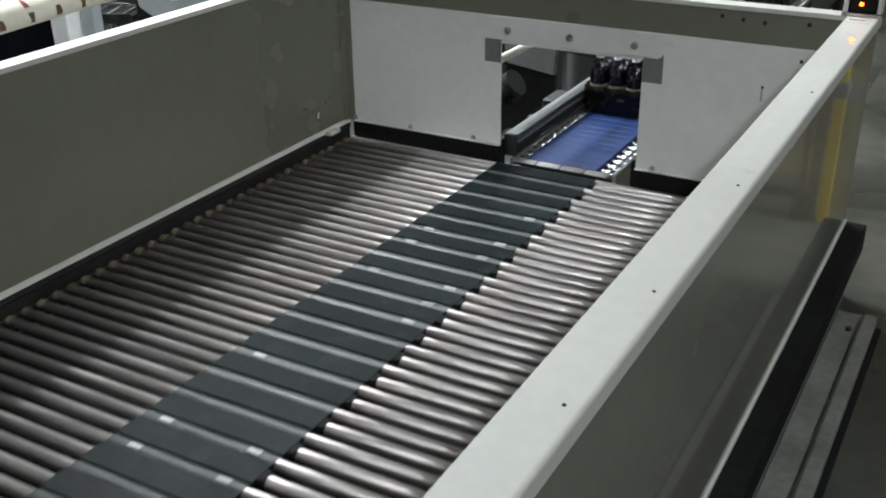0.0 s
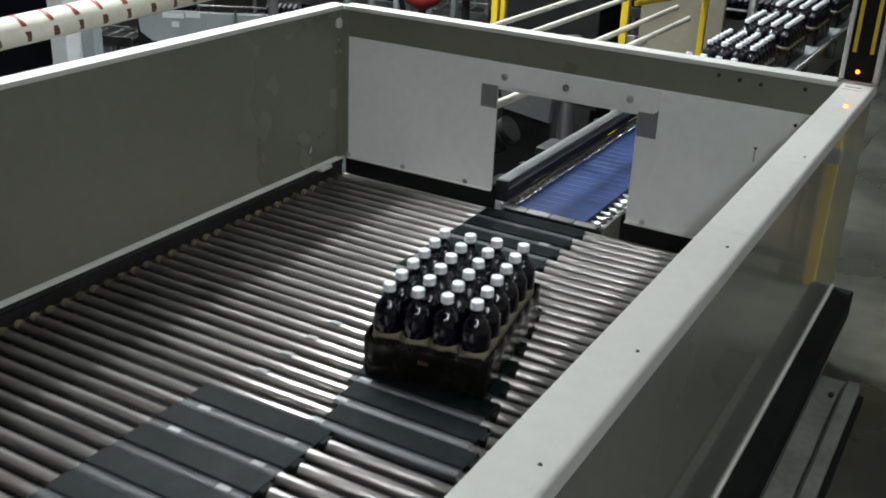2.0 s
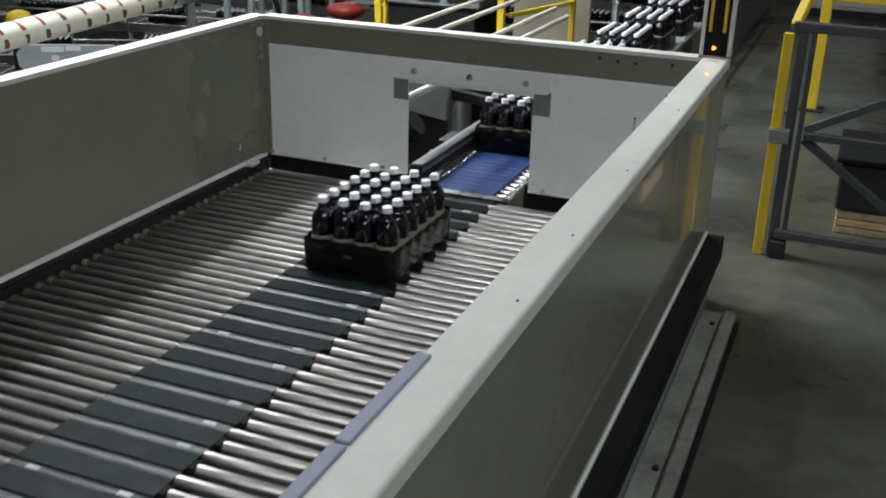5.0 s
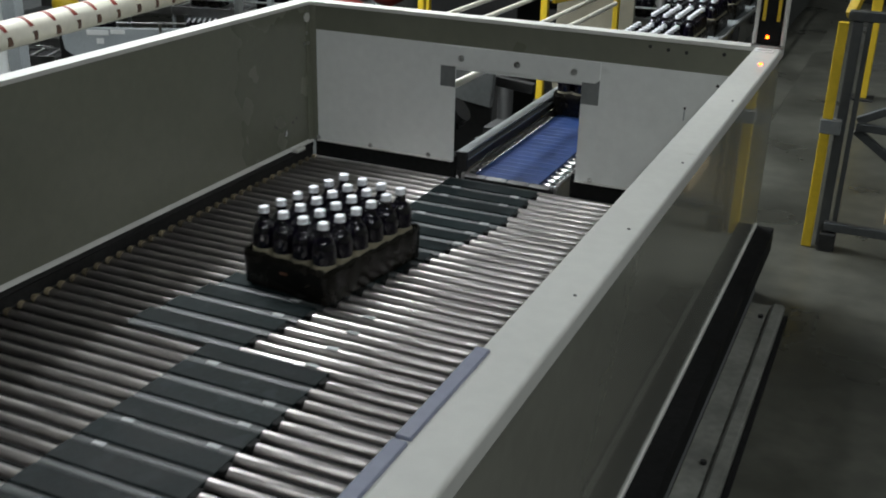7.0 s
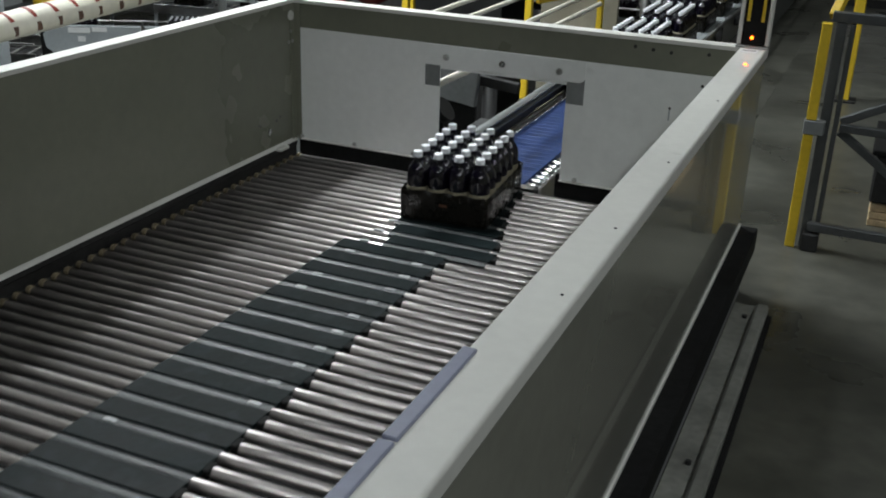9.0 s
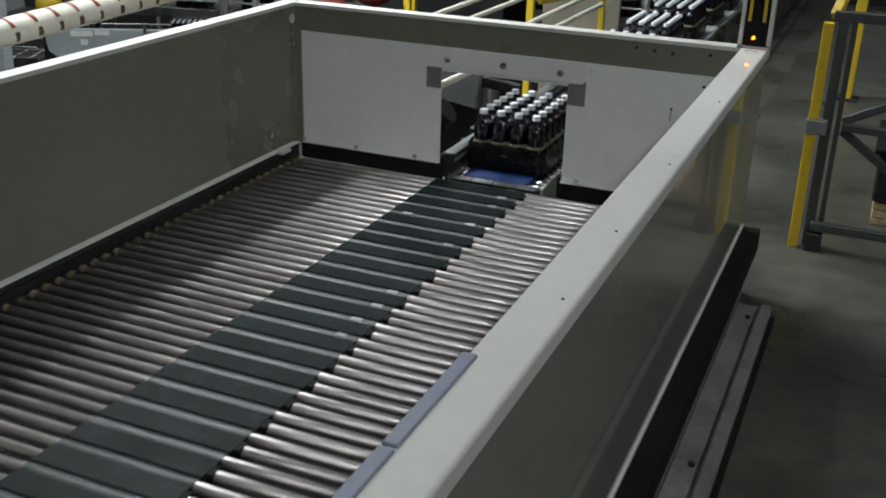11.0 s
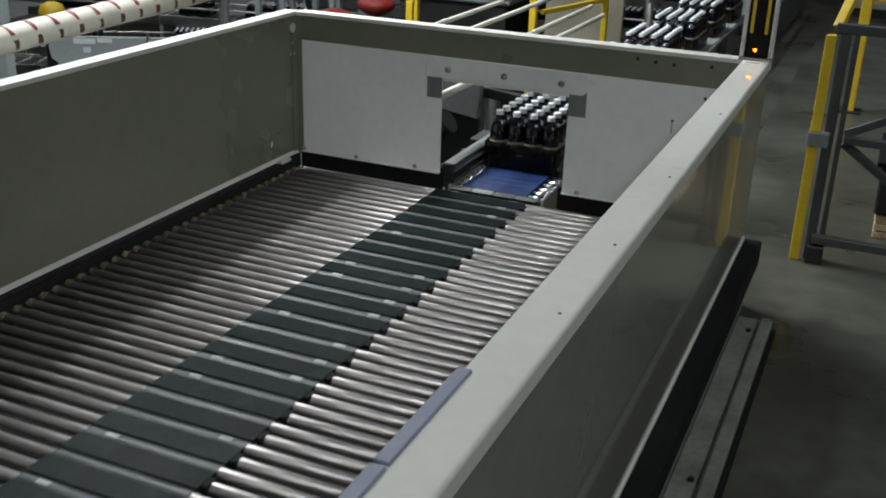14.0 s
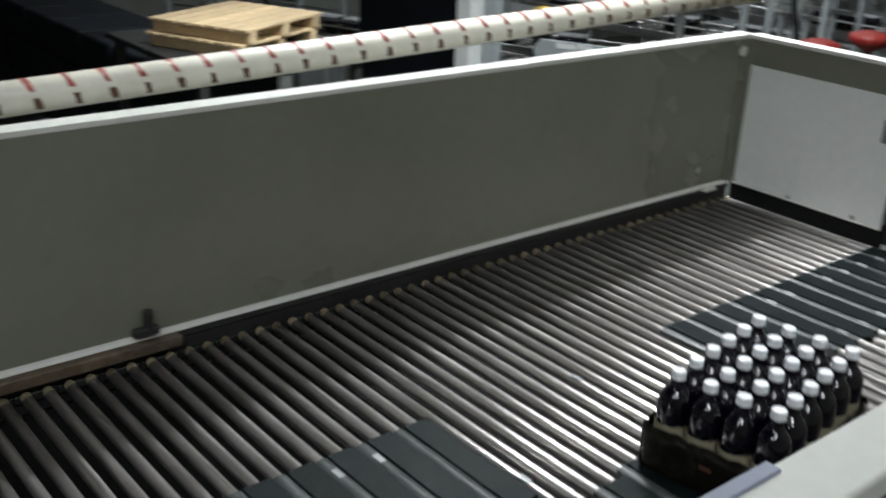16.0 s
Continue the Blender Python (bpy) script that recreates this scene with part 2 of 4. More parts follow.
def prism(points, axis, lo, hi, bevel=0.0):
    """An outline of (u, v) pairs pushed along an axis: 'x' uses (y, z), 'y' uses (x, z), 'z' uses (x, y)."""
    bm = bmesh.new()
    at = {"x": lambda u, v: (lo, u, v), "y": lambda u, v: (u, lo, v), "z": lambda u, v: (u, v, lo)}[axis]
    way = {"x": Vector((hi - lo, 0, 0)), "y": Vector((0, hi - lo, 0)), "z": Vector((0, 0, hi - lo))}[axis]
    f = bm.faces.new([bm.verts.new(at(u, v)) for u, v in points])
    r = bmesh.ops.extrude_face_region(bm, geom=[f])
    bmesh.ops.translate(bm, verts=[v for v in r["geom"] if isinstance(v, bmesh.types.BMVert)], vec=way)
    bmesh.ops.recalc_face_normals(bm, faces=bm.faces[:])
    if bevel:
        bmesh.ops.bevel(bm, geom=bm.edges[:], offset=bevel, segments=2, affect="EDGES", profile=0.5)
    return bm


# ---- the hall ----
HX0, HX1, HY0, HY1 = -16.0, 9.0, -9.5, 22.0
tagged(mesh_object("floor", box(HX0, HX1, HY0, HY1, FLOOR - 0.2, FLOOR), M_FLOOR), "sealed grey concrete hall floor with dark worn patches", "floor", kind="structure")
tagged(mesh_object("ceiling", box(HX0, HX1, HY0, HY1, CEIL, CEIL + 0.2), M_CEIL), "grey hall ceiling deck", "ceiling", kind="structure")
tagged(mesh_object("platform_floor", box(1.46, HX1, HY0, HY1, PLAT - 0.12, PLAT), M_FLOOR), "raised grey concrete platform beside the machine", "floor", kind="structure")
tagged(mesh_object("platform_landing", box(1.16, 1.459, 0.35, HY1, PLAT - 0.12, PLAT), M_FLOOR), "grey concrete edge strip of the raised platform", "floor", kind="structure")
for nm, b in (("wall_west", (HX0 - 0.2, HX0, HY0, HY1)), ("wall_east", (HX1, HX1 + 0.2, HY0, HY1)),
              ("wall_south", (HX0, HX1, HY0 - 0.2, HY0)), ("wall_north", (HX0, HX1, HY1, HY1 + 0.2))):
    tagged(mesh_object(nm, box(*b, FLOOR, CEIL), M_WALL), "dull grey-green sheet wall of the factory hall", "wall", kind="structure")


def high_bay(m):
    t = thing("ceiling_light", "long white ceiling light fixture, added out of view", "ceiling light", "hall ceiling lights", m)
    part("housing", prism([(-0.27, 0.0), (0.27, 0.0), (0.16, 0.12), (-0.16, 0.12)], "y", -1.4, 1.4), M_GUARD, t)
    for sx in (-0.14, 0.0, 0.14):
        part("lamp_tube", rod((sx, -1.33, 0.025), (sx, 1.33, 0.025), 0.018, 8), M_TUBELAMP, t)
    for sy in (-1.1, 1.1):
        part("hanger", rod((0, sy, 0.12), (0, sy, 0.40), 0.006, 6), M_STEEL, t)
    return t


hb = high_bay(pose(LAMPS[0][0], LAMPS[0][1], CEIL - 0.40))
for lx, ly, _ in LAMPS[1:]:
    copy_thing(hb, pose(lx, ly, CEIL - 0.40))

# ---- the housing of the pack divider: three deep guard walls round the moving bed ----
RIM = 0.59
XL, XR = 0.0, 1.635
YB, YN = 0.0, -4.2
OX0, OX1, OZ = 0.607, 1.078, 0.40
RW = 0.080
housing = thing("divider_housing", "cream painted steel guard walls round a moving roller bed", "machine housing")
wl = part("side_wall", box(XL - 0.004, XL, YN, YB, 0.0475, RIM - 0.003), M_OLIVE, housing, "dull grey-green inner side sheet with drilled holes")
part("rim", prism([(XL + 0.002, RIM), (XL + 0.002, RIM - 0.014), (XL - 0.05, RIM - 0.014), (XL - 0.05, RIM - 0.05), (XL - 0.055, RIM - 0.05), (XL - 0.055, RIM)], "y", YN, YB + 0.02, 0.0015), M_PAINT, housing, "cream painted folded top rim")
part("outer_sheet", box(XL - 0.055, XL - 0.05, YN, YB, -0.55, RIM - 0.052), M_PAINT, housing)
part("bottom_flange", prism([(0.0005, 0.062), (0.0005, 0.0485), (0.005, 0.0465), (0.009, 0.0475), (0.006, 0.051), (0.003, 0.056)], "y", YN, YB - 0.004, 0.001), M_PAINT, housing, "thin light folded lower edge of the side wall")
# black strip filling the gap between side wall and tube ends
part("side_channel", prism([(-0.012, 0.047), (0.004, 0.046), (0.006, 0.030), (0.001, 0.024), (0.001, -0.06), (-0.012, -0.06)], "y", YN, YB - 0.004), M_DARK, housing, "black channel filling the gap beneath the side wall")
part("chain_guard", box(0.0015, 0.030, YN, -2.185, 0.016, 0.0455, 0.003), M_RUST, housing, "rusty brown guard strip over the tube ends")
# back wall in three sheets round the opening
# grey-green band between the rim and the white sheets, darker than they are
part("back_beam", box(XL + 0.002, XR + 0.06, YB + 0.003, YB + 0.008, 0.476, RIM - 0.014), M_OLIVE, housing, "grey-green band under the rim")
part("back_rim", prism([(YB - 0.002, RIM), (YB - 0.002, RIM - 0.014), (YB + 0.05, RIM - 0.014), (YB + 0.05, RIM - 0.05), (YB + 0.055, RIM - 0.05), (YB + 0.055, RIM)], "x", XL + 0.003, XR + 0.07, 0.0015), M_PAINT, housing)
part("back_sheet", box(0.028, OX0, YB - 0.003, YB, 0.055, 0.4875, 0.0008), M_WHITE, housing, "white painted sheet beside the pack opening")
part("back_sheet", box(OX1, XR - 0.004, YB - 0.003, YB, 0.055, 0.4875, 0.0008), M_WHITE, housing, "white painted sheet beside the pack opening")
part("lintel_sheet", box(OX0 + 0.0005, OX1 - 0.0005, YB - 0.003, YB, OZ, 0.4875, 0.0008), M_WHITE, housing)
for lx0, lx1 in ((0.028, OX0), (OX1, XR - 0.004)):
    part("sheet_lip", box(lx0, lx1, YB - 0.016, YB - 0.003, 0.055, 0.059, 0.001), M_PAINT, housing)
    # black bar painting in the dark interior below the back sheets
    part("lower_crossbar", box(lx0 - 0.02, lx1, YB + 0.012, YB + 0.03, -0.07, 0.07), M_RUBBER_GAPS, housing, "black bar standing for the dark gap under the back wall")
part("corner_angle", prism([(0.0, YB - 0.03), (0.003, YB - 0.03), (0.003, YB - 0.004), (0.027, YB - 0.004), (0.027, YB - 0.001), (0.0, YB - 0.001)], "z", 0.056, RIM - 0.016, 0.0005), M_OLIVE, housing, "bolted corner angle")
# header plate over the opening, with its two backing tabs
hd = part("header_plate", prism([(0.545, 0.412), (1.125, 0.412), (1.138, 0.420), (1.142, 0.434), (1.142, 0.486), (0.545, 0.486)], "y", YB - 0.009, YB - 0.005, 0.0008), M_WHITE, housing, "white header plate bolted over the opening")
for bx in (0.630, 0.842, 1.050):
    bb = lathe([(0, 0.009), (0.006, 0.009), (0.007, 0.007), (0.007, 0.002), (0.012, 0.002), (0.012, 0), (0, 0)], 10)
    bmesh.ops.transform(bb, matrix=pose(bx, YB - 0.009, 0.444, 90, 0, 0), verts=bb.verts[:])
    part("bolt", bb, M_STEEL, housing, smooth=False)
# tabs in a darker grey, their shade put into the colour
for x0, x1 in ((0.548, 0.606), (1.079, 1.141)):
    part("backing_tab", box(x0, x1, YB - 0.0045, YB - 0.0032, 0.336, 0.425), M_GREY, housing, "tab below the header plate, greyed to show its shade")
for bx in (0.030, 0.259, 0.505, 1.133):
    bb = lathe([(0, 0.007), (0.005, 0.007), (0.006, 0.004), (0.009, 0.003), (0.009, 0), (0, 0)], 8)
    bmesh.ops.transform(bb, matrix=pose(bx, YB - 0.003, 0.066, 90, 0, 0), verts=bb.verts[:])
    part("nut", bb, M_STEEL, housing)
part("hole", rod((1.436, YB - 0.0036, 0.366), (1.436, YB - 0.001, 0.366), 0.0045, 10), M_DARK, housing)
part("hole", rod((1.533, YB - 0.0036, 0.452), (1.533, YB - 0.001, 0.452), 0.0055, 10), M_DARK, housing)
part("drip_mark", box(1.433, 1.438, YB - 0.0036, YB - 0.002, 0.325, 0.362), M_GUARD, housing)
for bx, bz in ((1.30, 0.556), (1.36, 0.551), (1.42, 0.548), (1.54, 0.555)):
    part("hole", rod((bx, YB - 0.0005, bz), (bx, YB + 0.004, bz), 0.006, 10), M_DARK, housing)
# fixings near the inner corner
part("round_boss", rod((0.001, -0.028, 0.533), (0.006, -0.028, 0.533), 0.018, 16), M_PAINT, housing, "round pale blanking plug")
for by, bz in ((-0.030, 0.475), (-0.045, 0.437), (-0.020, 0.437)):
    part("screw", rod((0.001, by, bz), (0.005, by, bz), 0.007, 10), M_STEEL, housing)
part("punched_hole", rod((-0.002, -0.188, 0.124), (0.0006, -0.188, 0.124), 0.012, 14), M_DARK, housing)
part("hole_edge", prism([(-0.196, 0.113), (-0.19, 0.111), (-0.182, 0.12), (-0.184, 0.135), (-0.19, 0.131)], "x", 0.0006, 0.0022), M_PAPER, housing, "white edge of the punched hole")
for by, bz, rr in ((-0.115, 0.165, 0.005), (-0.14, 0.155, 0.006), (-0.25, 0.16, 0.005), (-0.262, 0.165, 0.004)):
    part("screw_hole", rod((-0.002, by, bz), (0.0006, by, bz), rr, 8), M_DARK, housing)
part("clip", box(0.002, 0.03, -0.16, -0.10, 0.040, 0.054, 0.003), M_PAINT, housing, "small pale clamp at the foot of the side wall")
part("clamp", box(0.001, 0.022, -2.30, -2.235, 0.060, 0.082, 0.004), M_DARK, housing, "small black clamp")
part("clamp_knob", rod((0.012, -2.262, 0.078), (0.018, -2.262, 0.125), 0.011, 10), M_DARK, housing)
# near wall: broad flat rim, inner and outer sheets
part("near_rim", prism([(XR, RIM - 0.03), (XR, RIM), *[(XR + RW - 0.007 + 0.007 * math.sin(math.radians(d)), RIM - 0.007 + 0.007 * math.cos(math.radians(d))) for d in range(0, 91, 15)], (XR + RW, RIM - 0.03)], "y", YN, YB + 0.055), M_PAINT, housing, "broad flat cream rim of the near wall")
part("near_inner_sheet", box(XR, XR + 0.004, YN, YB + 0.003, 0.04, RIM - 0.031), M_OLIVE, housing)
part("near_outer_sheet", box(XR + 0.070, XR + 0.074, YN, YB + 0.045, -0.006, RIM - 0.031), M_GLOSS, housing, "glossy outer sheet of the near wall")
part("near_bottom_lip", box(XR + 0.068, XR + 0.079, YN, YB + 0.045, -0.018, -0.0065, 0.001), M_PAINT, housing, "thin light lip at the foot of the near wall")
part("end_plate", box(XR + 0.0045, XR + 0.0675, YB + 0.040, YB + 0.045, -0.018, RIM - 0.031), M_PAINT, housing)
part("black_ledge", box(XR + 0.03, XR + 0.134, YN, YB + 0.06, -0.10, -0.0185, 0.003), M_RUBBER_GAPS, housing, "black side beam below the near wall")
part("lower_side_sheet", box(XR + 0.10, XR + 0.105, YN, YB + 0.05, PLAT, -0.101), M_GREY, housing)
for y0, y1 in ((-2.502, -2.268), (-2.742, -2.508), (-2.982, -2.748), (-3.222, -2.988)):
    part("edge_strip", box(XR - 0.007, XR + 0.013, y0, y1, RIM - 0.006, RIM + 0.005, 0.0015), M_STRIP, housing, "blue-grey plastic edge strip clipped over the rim")
for sy in (-0.75, -1.33, -1.75, -2.05, -2.9):
    part("rivet", lathe([(0.003, 0), (0.002, 0.0016), (0, 0.002)], 8, at=(XR + RW - 0.022, sy, RIM)), M_DARK, housing)
part("sign_plate", box(XR + 0.006, XR + 0.060, YB - 0.075, YB - 0.028, RIM, RIM + 0.002), M_PAPER, housing, "small white plate with a grey bar")
# glowing spot that paints the light curtain's amber reflection on the rim
part("indicator_spot", lathe([(0, 0.004), (0.004, 0.003), (0.006, 0), (0, 0)], 10, at=(1.688, -0.262, RIM + 0.0005)), M_LED_SPOT, housing, "glowing spot standing for the amber light's reflection on the rim")
part("sign_bar", box(XR + 0.012, XR + 0.054, YB - 0.056, YB - 0.044, RIM + 0.002, RIM + 0.0026), M_GREY, housing)
# frame under the bed
for fy in (-0.3, -2.1, -3.9):
    for fx in (-0.045, XR - 0.1):
        part("leg", box(fx - 0.035, fx + 0.035, fy - 0.035, fy + 0.035, FLOOR, -0.56 if fx < 0 else -0.62, 0.004), M_GREY, housing)
part("bed_pan", box(0.0, XR - 0.002, YN, YB - 0.1, -0.62, -0.60), M_DARK, housing)
part("front_sheet", box(0.0, XR, YN - 0.005, YN, -0.6, -0.05), M_OLIVE, housing)

# ---- the moving bed: carriers of two tubes and one sliding plate, on an endless chain ----
SPEED = 1.1745
PITCH = 0.098
Y_TURN = -0.055
STRAIGHT = 3.912
TURN_R = 0.8 / (2 * math.pi)
LOOP = 2 * STRAIGHT + 0.8
COUNT = round(LOOP / PITCH)
TUBE_R = 0.0130
PHASE = 0.0256


def travel(t):
    """Metres that the chain has run after t seconds; it loses a little in the middle of the shot."""
    u = min(1.0, max(0.0, (t - 2.0) / 5.5))
    return PHASE + SPEED * t - 0.073 * u * u * (3 - 2 * u)


def loop_pose(s):
    """Place and lean of a carrier after s metres along the chain; 0 is the far end of the top run."""
    s %= LOOP
    zc = -TUBE_R - TURN_R
    if s < STRAIGHT:
        return Y_TURN - s, -TUBE_R, 0.0
    if s < STRAIGHT + 0.4:
        a = (s - STRAIGHT) / TURN_R
        return Y_TURN - STRAIGHT - TURN_R * math.sin(a), zc + TURN_R * math.cos(a), math.degrees(a)
    if s < 2 * STRAIGHT + 0.4:
        return Y_TURN - STRAIGHT + (s - STRAIGHT - 0.4), zc - TURN_R, 180.0
    a = (s - 2 * STRAIGHT - 0.4) / TURN_R
    return Y_TURN + TURN_R * math.sin(a), zc - TURN_R * math.cos(a), 180 + math.degrees(a)


def carrier():
    t = thing("bed_carrier", "pair of worn steel tubes carrying a sliding dark plate", "conveyor slat", "moving bed carriers")
    for k, dy in enumerate((PITCH / 4, -PITCH / 4)):
        bm = rod((0.030, dy, 0), (XR - 0.02, dy, 0), TUBE_R, 14)
        part("tube", bm, M_TUBE, t, smooth=True)
        part("bush", lathe([(0, 0), (0.0115, 0), (0.0126, 0.003), (0.0126, 0.014), (0, 0.015)], 10, at=(0, 0, 0)), M_BRASS, t, "brass end bush").matrix_basis = pose(0.0125, dy, 0.003, 0, 90, 0)
        part("end_pin", rod((0.005, dy, 0), (0.032, dy, 0), 0.007, 8), M_DARK, t)
    part("chain_link", box(0.002, 0.010, -0.047, 0.047, -0.016, 0.004, 0.002), M_DARK, t)
    return t


def plate_mesh():
    bm = prism([(-0.034, -0.010), (0.034, -0.010), (0.034, -0.0005), (0.0318, 0.0018), (-0.0318, 0.0018), (-0.034, -0.0005)], "x", -0.175, 0.175)
    bmesh.ops.bevel(bm, geom=[e for e in bm.edges if abs(e.verts[0].co.x - e.verts[1].co.x) < 1e-6], offset=0.0015, segments=1, affect="EDGES")
    return bm


# black sheet added to paint in the shade between the tubes
part("under_tray", box(0.05, XR - 0.05, -3.9, -0.10, -0.050, -0.036, 0.002), M_RUBBER_GAPS, housing, "black sheet added close under the bed to darken its gaps")
PLATE_X = 0.780
first = carrier()
carriers, plates = [], []
for k in range(COUNT):
    c = first if k == 0 else copy_thing(first, Matrix.Identity(4))
    carriers.append(c)
pm = bpy.data.meshes.new("divert_plate")
_b = plate_mesh()
_b.to_mesh(pm)
_b.free()
pm.materials.append(M_PLATE)
# cover added over each bare tube between plates, to make it look dimmer
dimming_me = bpy.data.meshes.new("saddle")
# a low crown that fills the space from plate to plate
arc = [(-PITCH / 2 + u * 0.0145, 0.0012 - 0.0042 * u * u) for u in (-1, -0.8, -0.6, -0.4, -0.2, 0, 0.2, 0.4, 0.6, 0.8, 1)]
_b = prism(arc + [(arc[-1][0], -0.0105), (arc[0][0], -0.0105)], "x", -0.172, 0.172)
_b.to_mesh(dimming_me)
_b.free()
dimming_me.materials.append(M_DIMMING)
# black block painting in the dark gap beyond the plate's right end
notch_me = bpy.data.meshes.new("shoe")
_b = box(0.172, 0.189, -0.019, 0.017, -0.016, 0.0008, 0.002)
_b.to_mesh(notch_me)
_b.free()
notch_me.materials.append(M_RUBBER_GAPS)
for k, c in enumerate(carriers):
    p = new("divert_plate", pm)
    p.parent = c
    p["label"] = "dark green plastic plate sliding along its tubes"
    p.matrix_basis = pose(PLATE_X, PITCH / 4, TUBE_R)
    plates.append(p)
    for nm, me, lb in (("saddle", dimming_me, "grey cover added to dim the next tube"), ("shoe", notch_me, "black block standing for the dark gap at the plate end")):
        o = new(nm, me)
        o.parent = p
        o["label"] = lb
sm = bpy.data.meshes.new("wear_pad")
_b = box(-0.016, 0.016, -0.0075, 0.0075, -0.003, 0.0008, 0.0006)
_b.to_mesh(sm)
_b.free()
sm.materials.append(M_STICK)
rng = random.Random(5)
for c in carriers:
    for sx, chance in ((0.900, 0.6), (0.672, 0.26)):
        if rng.random() < chance:
            p = new("wear_pad", sm)
            p.parent = c
            p["label"] = "pale wear pad stuck on the tube"
            p.matrix_basis = pose(sx + rng.uniform(-0.006, 0.006), -PITCH / 4, TUBE_R + 0.0012)

# ---- packs of bottles ----
BP = 0.0707


def bottle_pack():
    t = thing("bottle_pack", "tray of twenty-four dark soda bottles with white caps", "bottle pack", "packs on the line")
    hx, hy = 2 * BP + 0.006, 3 * BP + 0.006
    tr = part("tray", box(-hx + 0.0042, hx - 0.0042, -hy + 0.0042, hy - 0.0042, 0.002, 0.0095, 0.001), M_TRAY, t, "dark glossy board tray")
    for s in (-1, 1):
        part("tray_wall", box(min(s * hx, s * (hx - 0.004)), max(s * hx, s * (hx - 0.004)), -hy, hy, 0.0, 0.080, 0.0015), M_TRAY, tr)
        part("tray_wall", box(-hx + 0.0042, hx - 0.0042, min(s * hy, s * (hy - 0.004)), max(s * hy, s * (hy - 0.004)), 0.0, 0.078, 0.0015), M_TRAY, tr)
    # wrinkled film drawn round the tray, its upper edge following the bottles
    rw = random.Random(3)
    ring = [(hx, -hy + 2 * hy * u / 36, 1, 0) for u in range(36)] + [(hx - 2 * hx * u / 24, hy, 0, 1) for u in range(24)]
    ring += [(-x, -y, -nx, -ny) for x, y, nx, ny in ring]
    bm = bmesh.new()
    rows = []
    for z, out in ((0.001, 0.0005), (0.022, 0.0025), (0.045, 0.0035), (0.066, 0.0045), (0.082, 0.005), (0.094, 0.0035), (0.102, -0.002)):
        line = []
        for x, y, nx, ny in ring:
            along = y if nx else x
            swell = abs(math.cos(math.pi * (along / BP + (0.5 if ny else 0.0) + 0.5)))
            o = out + z * 0.03 * swell + rw.uniform(-0.0012, 0.0012) * (z > 0.01)
            zz = z + (0.007 * (swell - 0.6) if z > 0.09 else 0) + rw.uniform(-0.0012, 0.0012) * (z > 0.01)
            cut = 0.004 if abs(abs(x) - hx) < 0.01 and abs(abs(y) - hy) < 0.013 else 0.0
            line.append(bm.verts.new((x + nx * (o - cut), y + ny * (o - cut), zz)))
        rows.append(line)
    for p, q in zip(rows, rows[1:]):
        for k in range(len(p)):
            bm.faces.new((p[k], p[(k + 1) % len(p)], q[(k + 1) % len(p)], q[k]))
    part("shrink_film", bm, M_FILM, t, "dark wrinkled printed shrink film", smooth=True)
    part("print_mark", box(-0.012, 0.014, -hy - 0.0085, -hy - 0.0072, 0.058, 0.066), M_BAND, tr, "small printed mark")
    body = [(0, 0.010), (0.026, 0.010), (0.0335, 0.018), (0.0343, 0.03), (0.0340, 0.106), (0.0348, 0.114), (0.0352, 0.126), (0.0351, 0.138), (0.0342, 0.149), (0.0322, 0.159), (0.0288, 0.168), (0.0240, 0.1755), (0.0188, 0.181), (0.0154, 0.187), (0.0142, 0.194), (0.0136, 0.199), (0.0162, 0.201), (0.0162, 0.203), (0, 0.203)]
    cap = [(0, 0.2035), (0.0146, 0.2035), (0.0152, 0.2042), (0.0152, 0.2070), (0.0143, 0.2076), (0.0149, 0.2084), (0.0149, 0.2185), (0.0139, 0.2212), (0.0115, 0.2222), (0, 0.2222)]
    lab = [(0.0344, 0.034), (0.0350, 0.036), (0.0350, 0.106), (0.0347, 0.1075), (0.0344, 0.1075)]
    b0 = c0 = l0 = None
    for i in range(4):
        for j in range(6):
            x, y = (i - 1.5) * BP, (j - 2.5) * BP
            if b0 is None:
                b0 = part("bottle", lathe(body, 24), M_COLA, t, smooth=True)
                c0 = part("cap", lathe(cap, 14), M_CAP, b0, "white screw cap", smooth=False)
                l0 = part("label_band", lathe(lab, 16), M_LABEL, b0, "cream label edge", smooth=True)
                b0.matrix_basis = pose(x, y, 0)
            else:
                b = new("bottle", b0.data)
                b.parent = t
                b.matrix_basis = pose(x, y, 0, 0, 0, (i * 47 + j * 29) % 22)
                for nm, src, lb in (("cap", c0, "white screw cap"), ("label_band", l0, "cream label edge")):
                    o = new(nm, src.data)
                    o.parent = b
                    o["label"] = lb
    return t


# times at which each pack's middle passes onto the bed, and to which side it is led (+1 towards the near wall)
PACKS = [(1.219, 1), (4.457, 0), (6.178, -1), (8.79, 1), (11.562, -1), (14.803, 1), (17.3, 0), (20.0, 0), (22.7, 0), (25.2, 0), (28.0, 0)]
INFEED = 0.69
QUEUE_Y, QUEUE_GAP = 1.58, 0.70
LINE_X = 0.798


def lead(y, side):
    """Sideways shift of what is led to one side, by its place along the bed."""
    if not side:
        return 0.0
    start, slope, most = (0.10, 0.258, 0.46) if side > 0 else (0.29, 0.240, 0.46)
    d = max(0.0, -(y + start))
    ease = 0.18
    run = d * d / (2 * ease) if d < ease else d - ease / 2
    return side * min(most, slope * run)


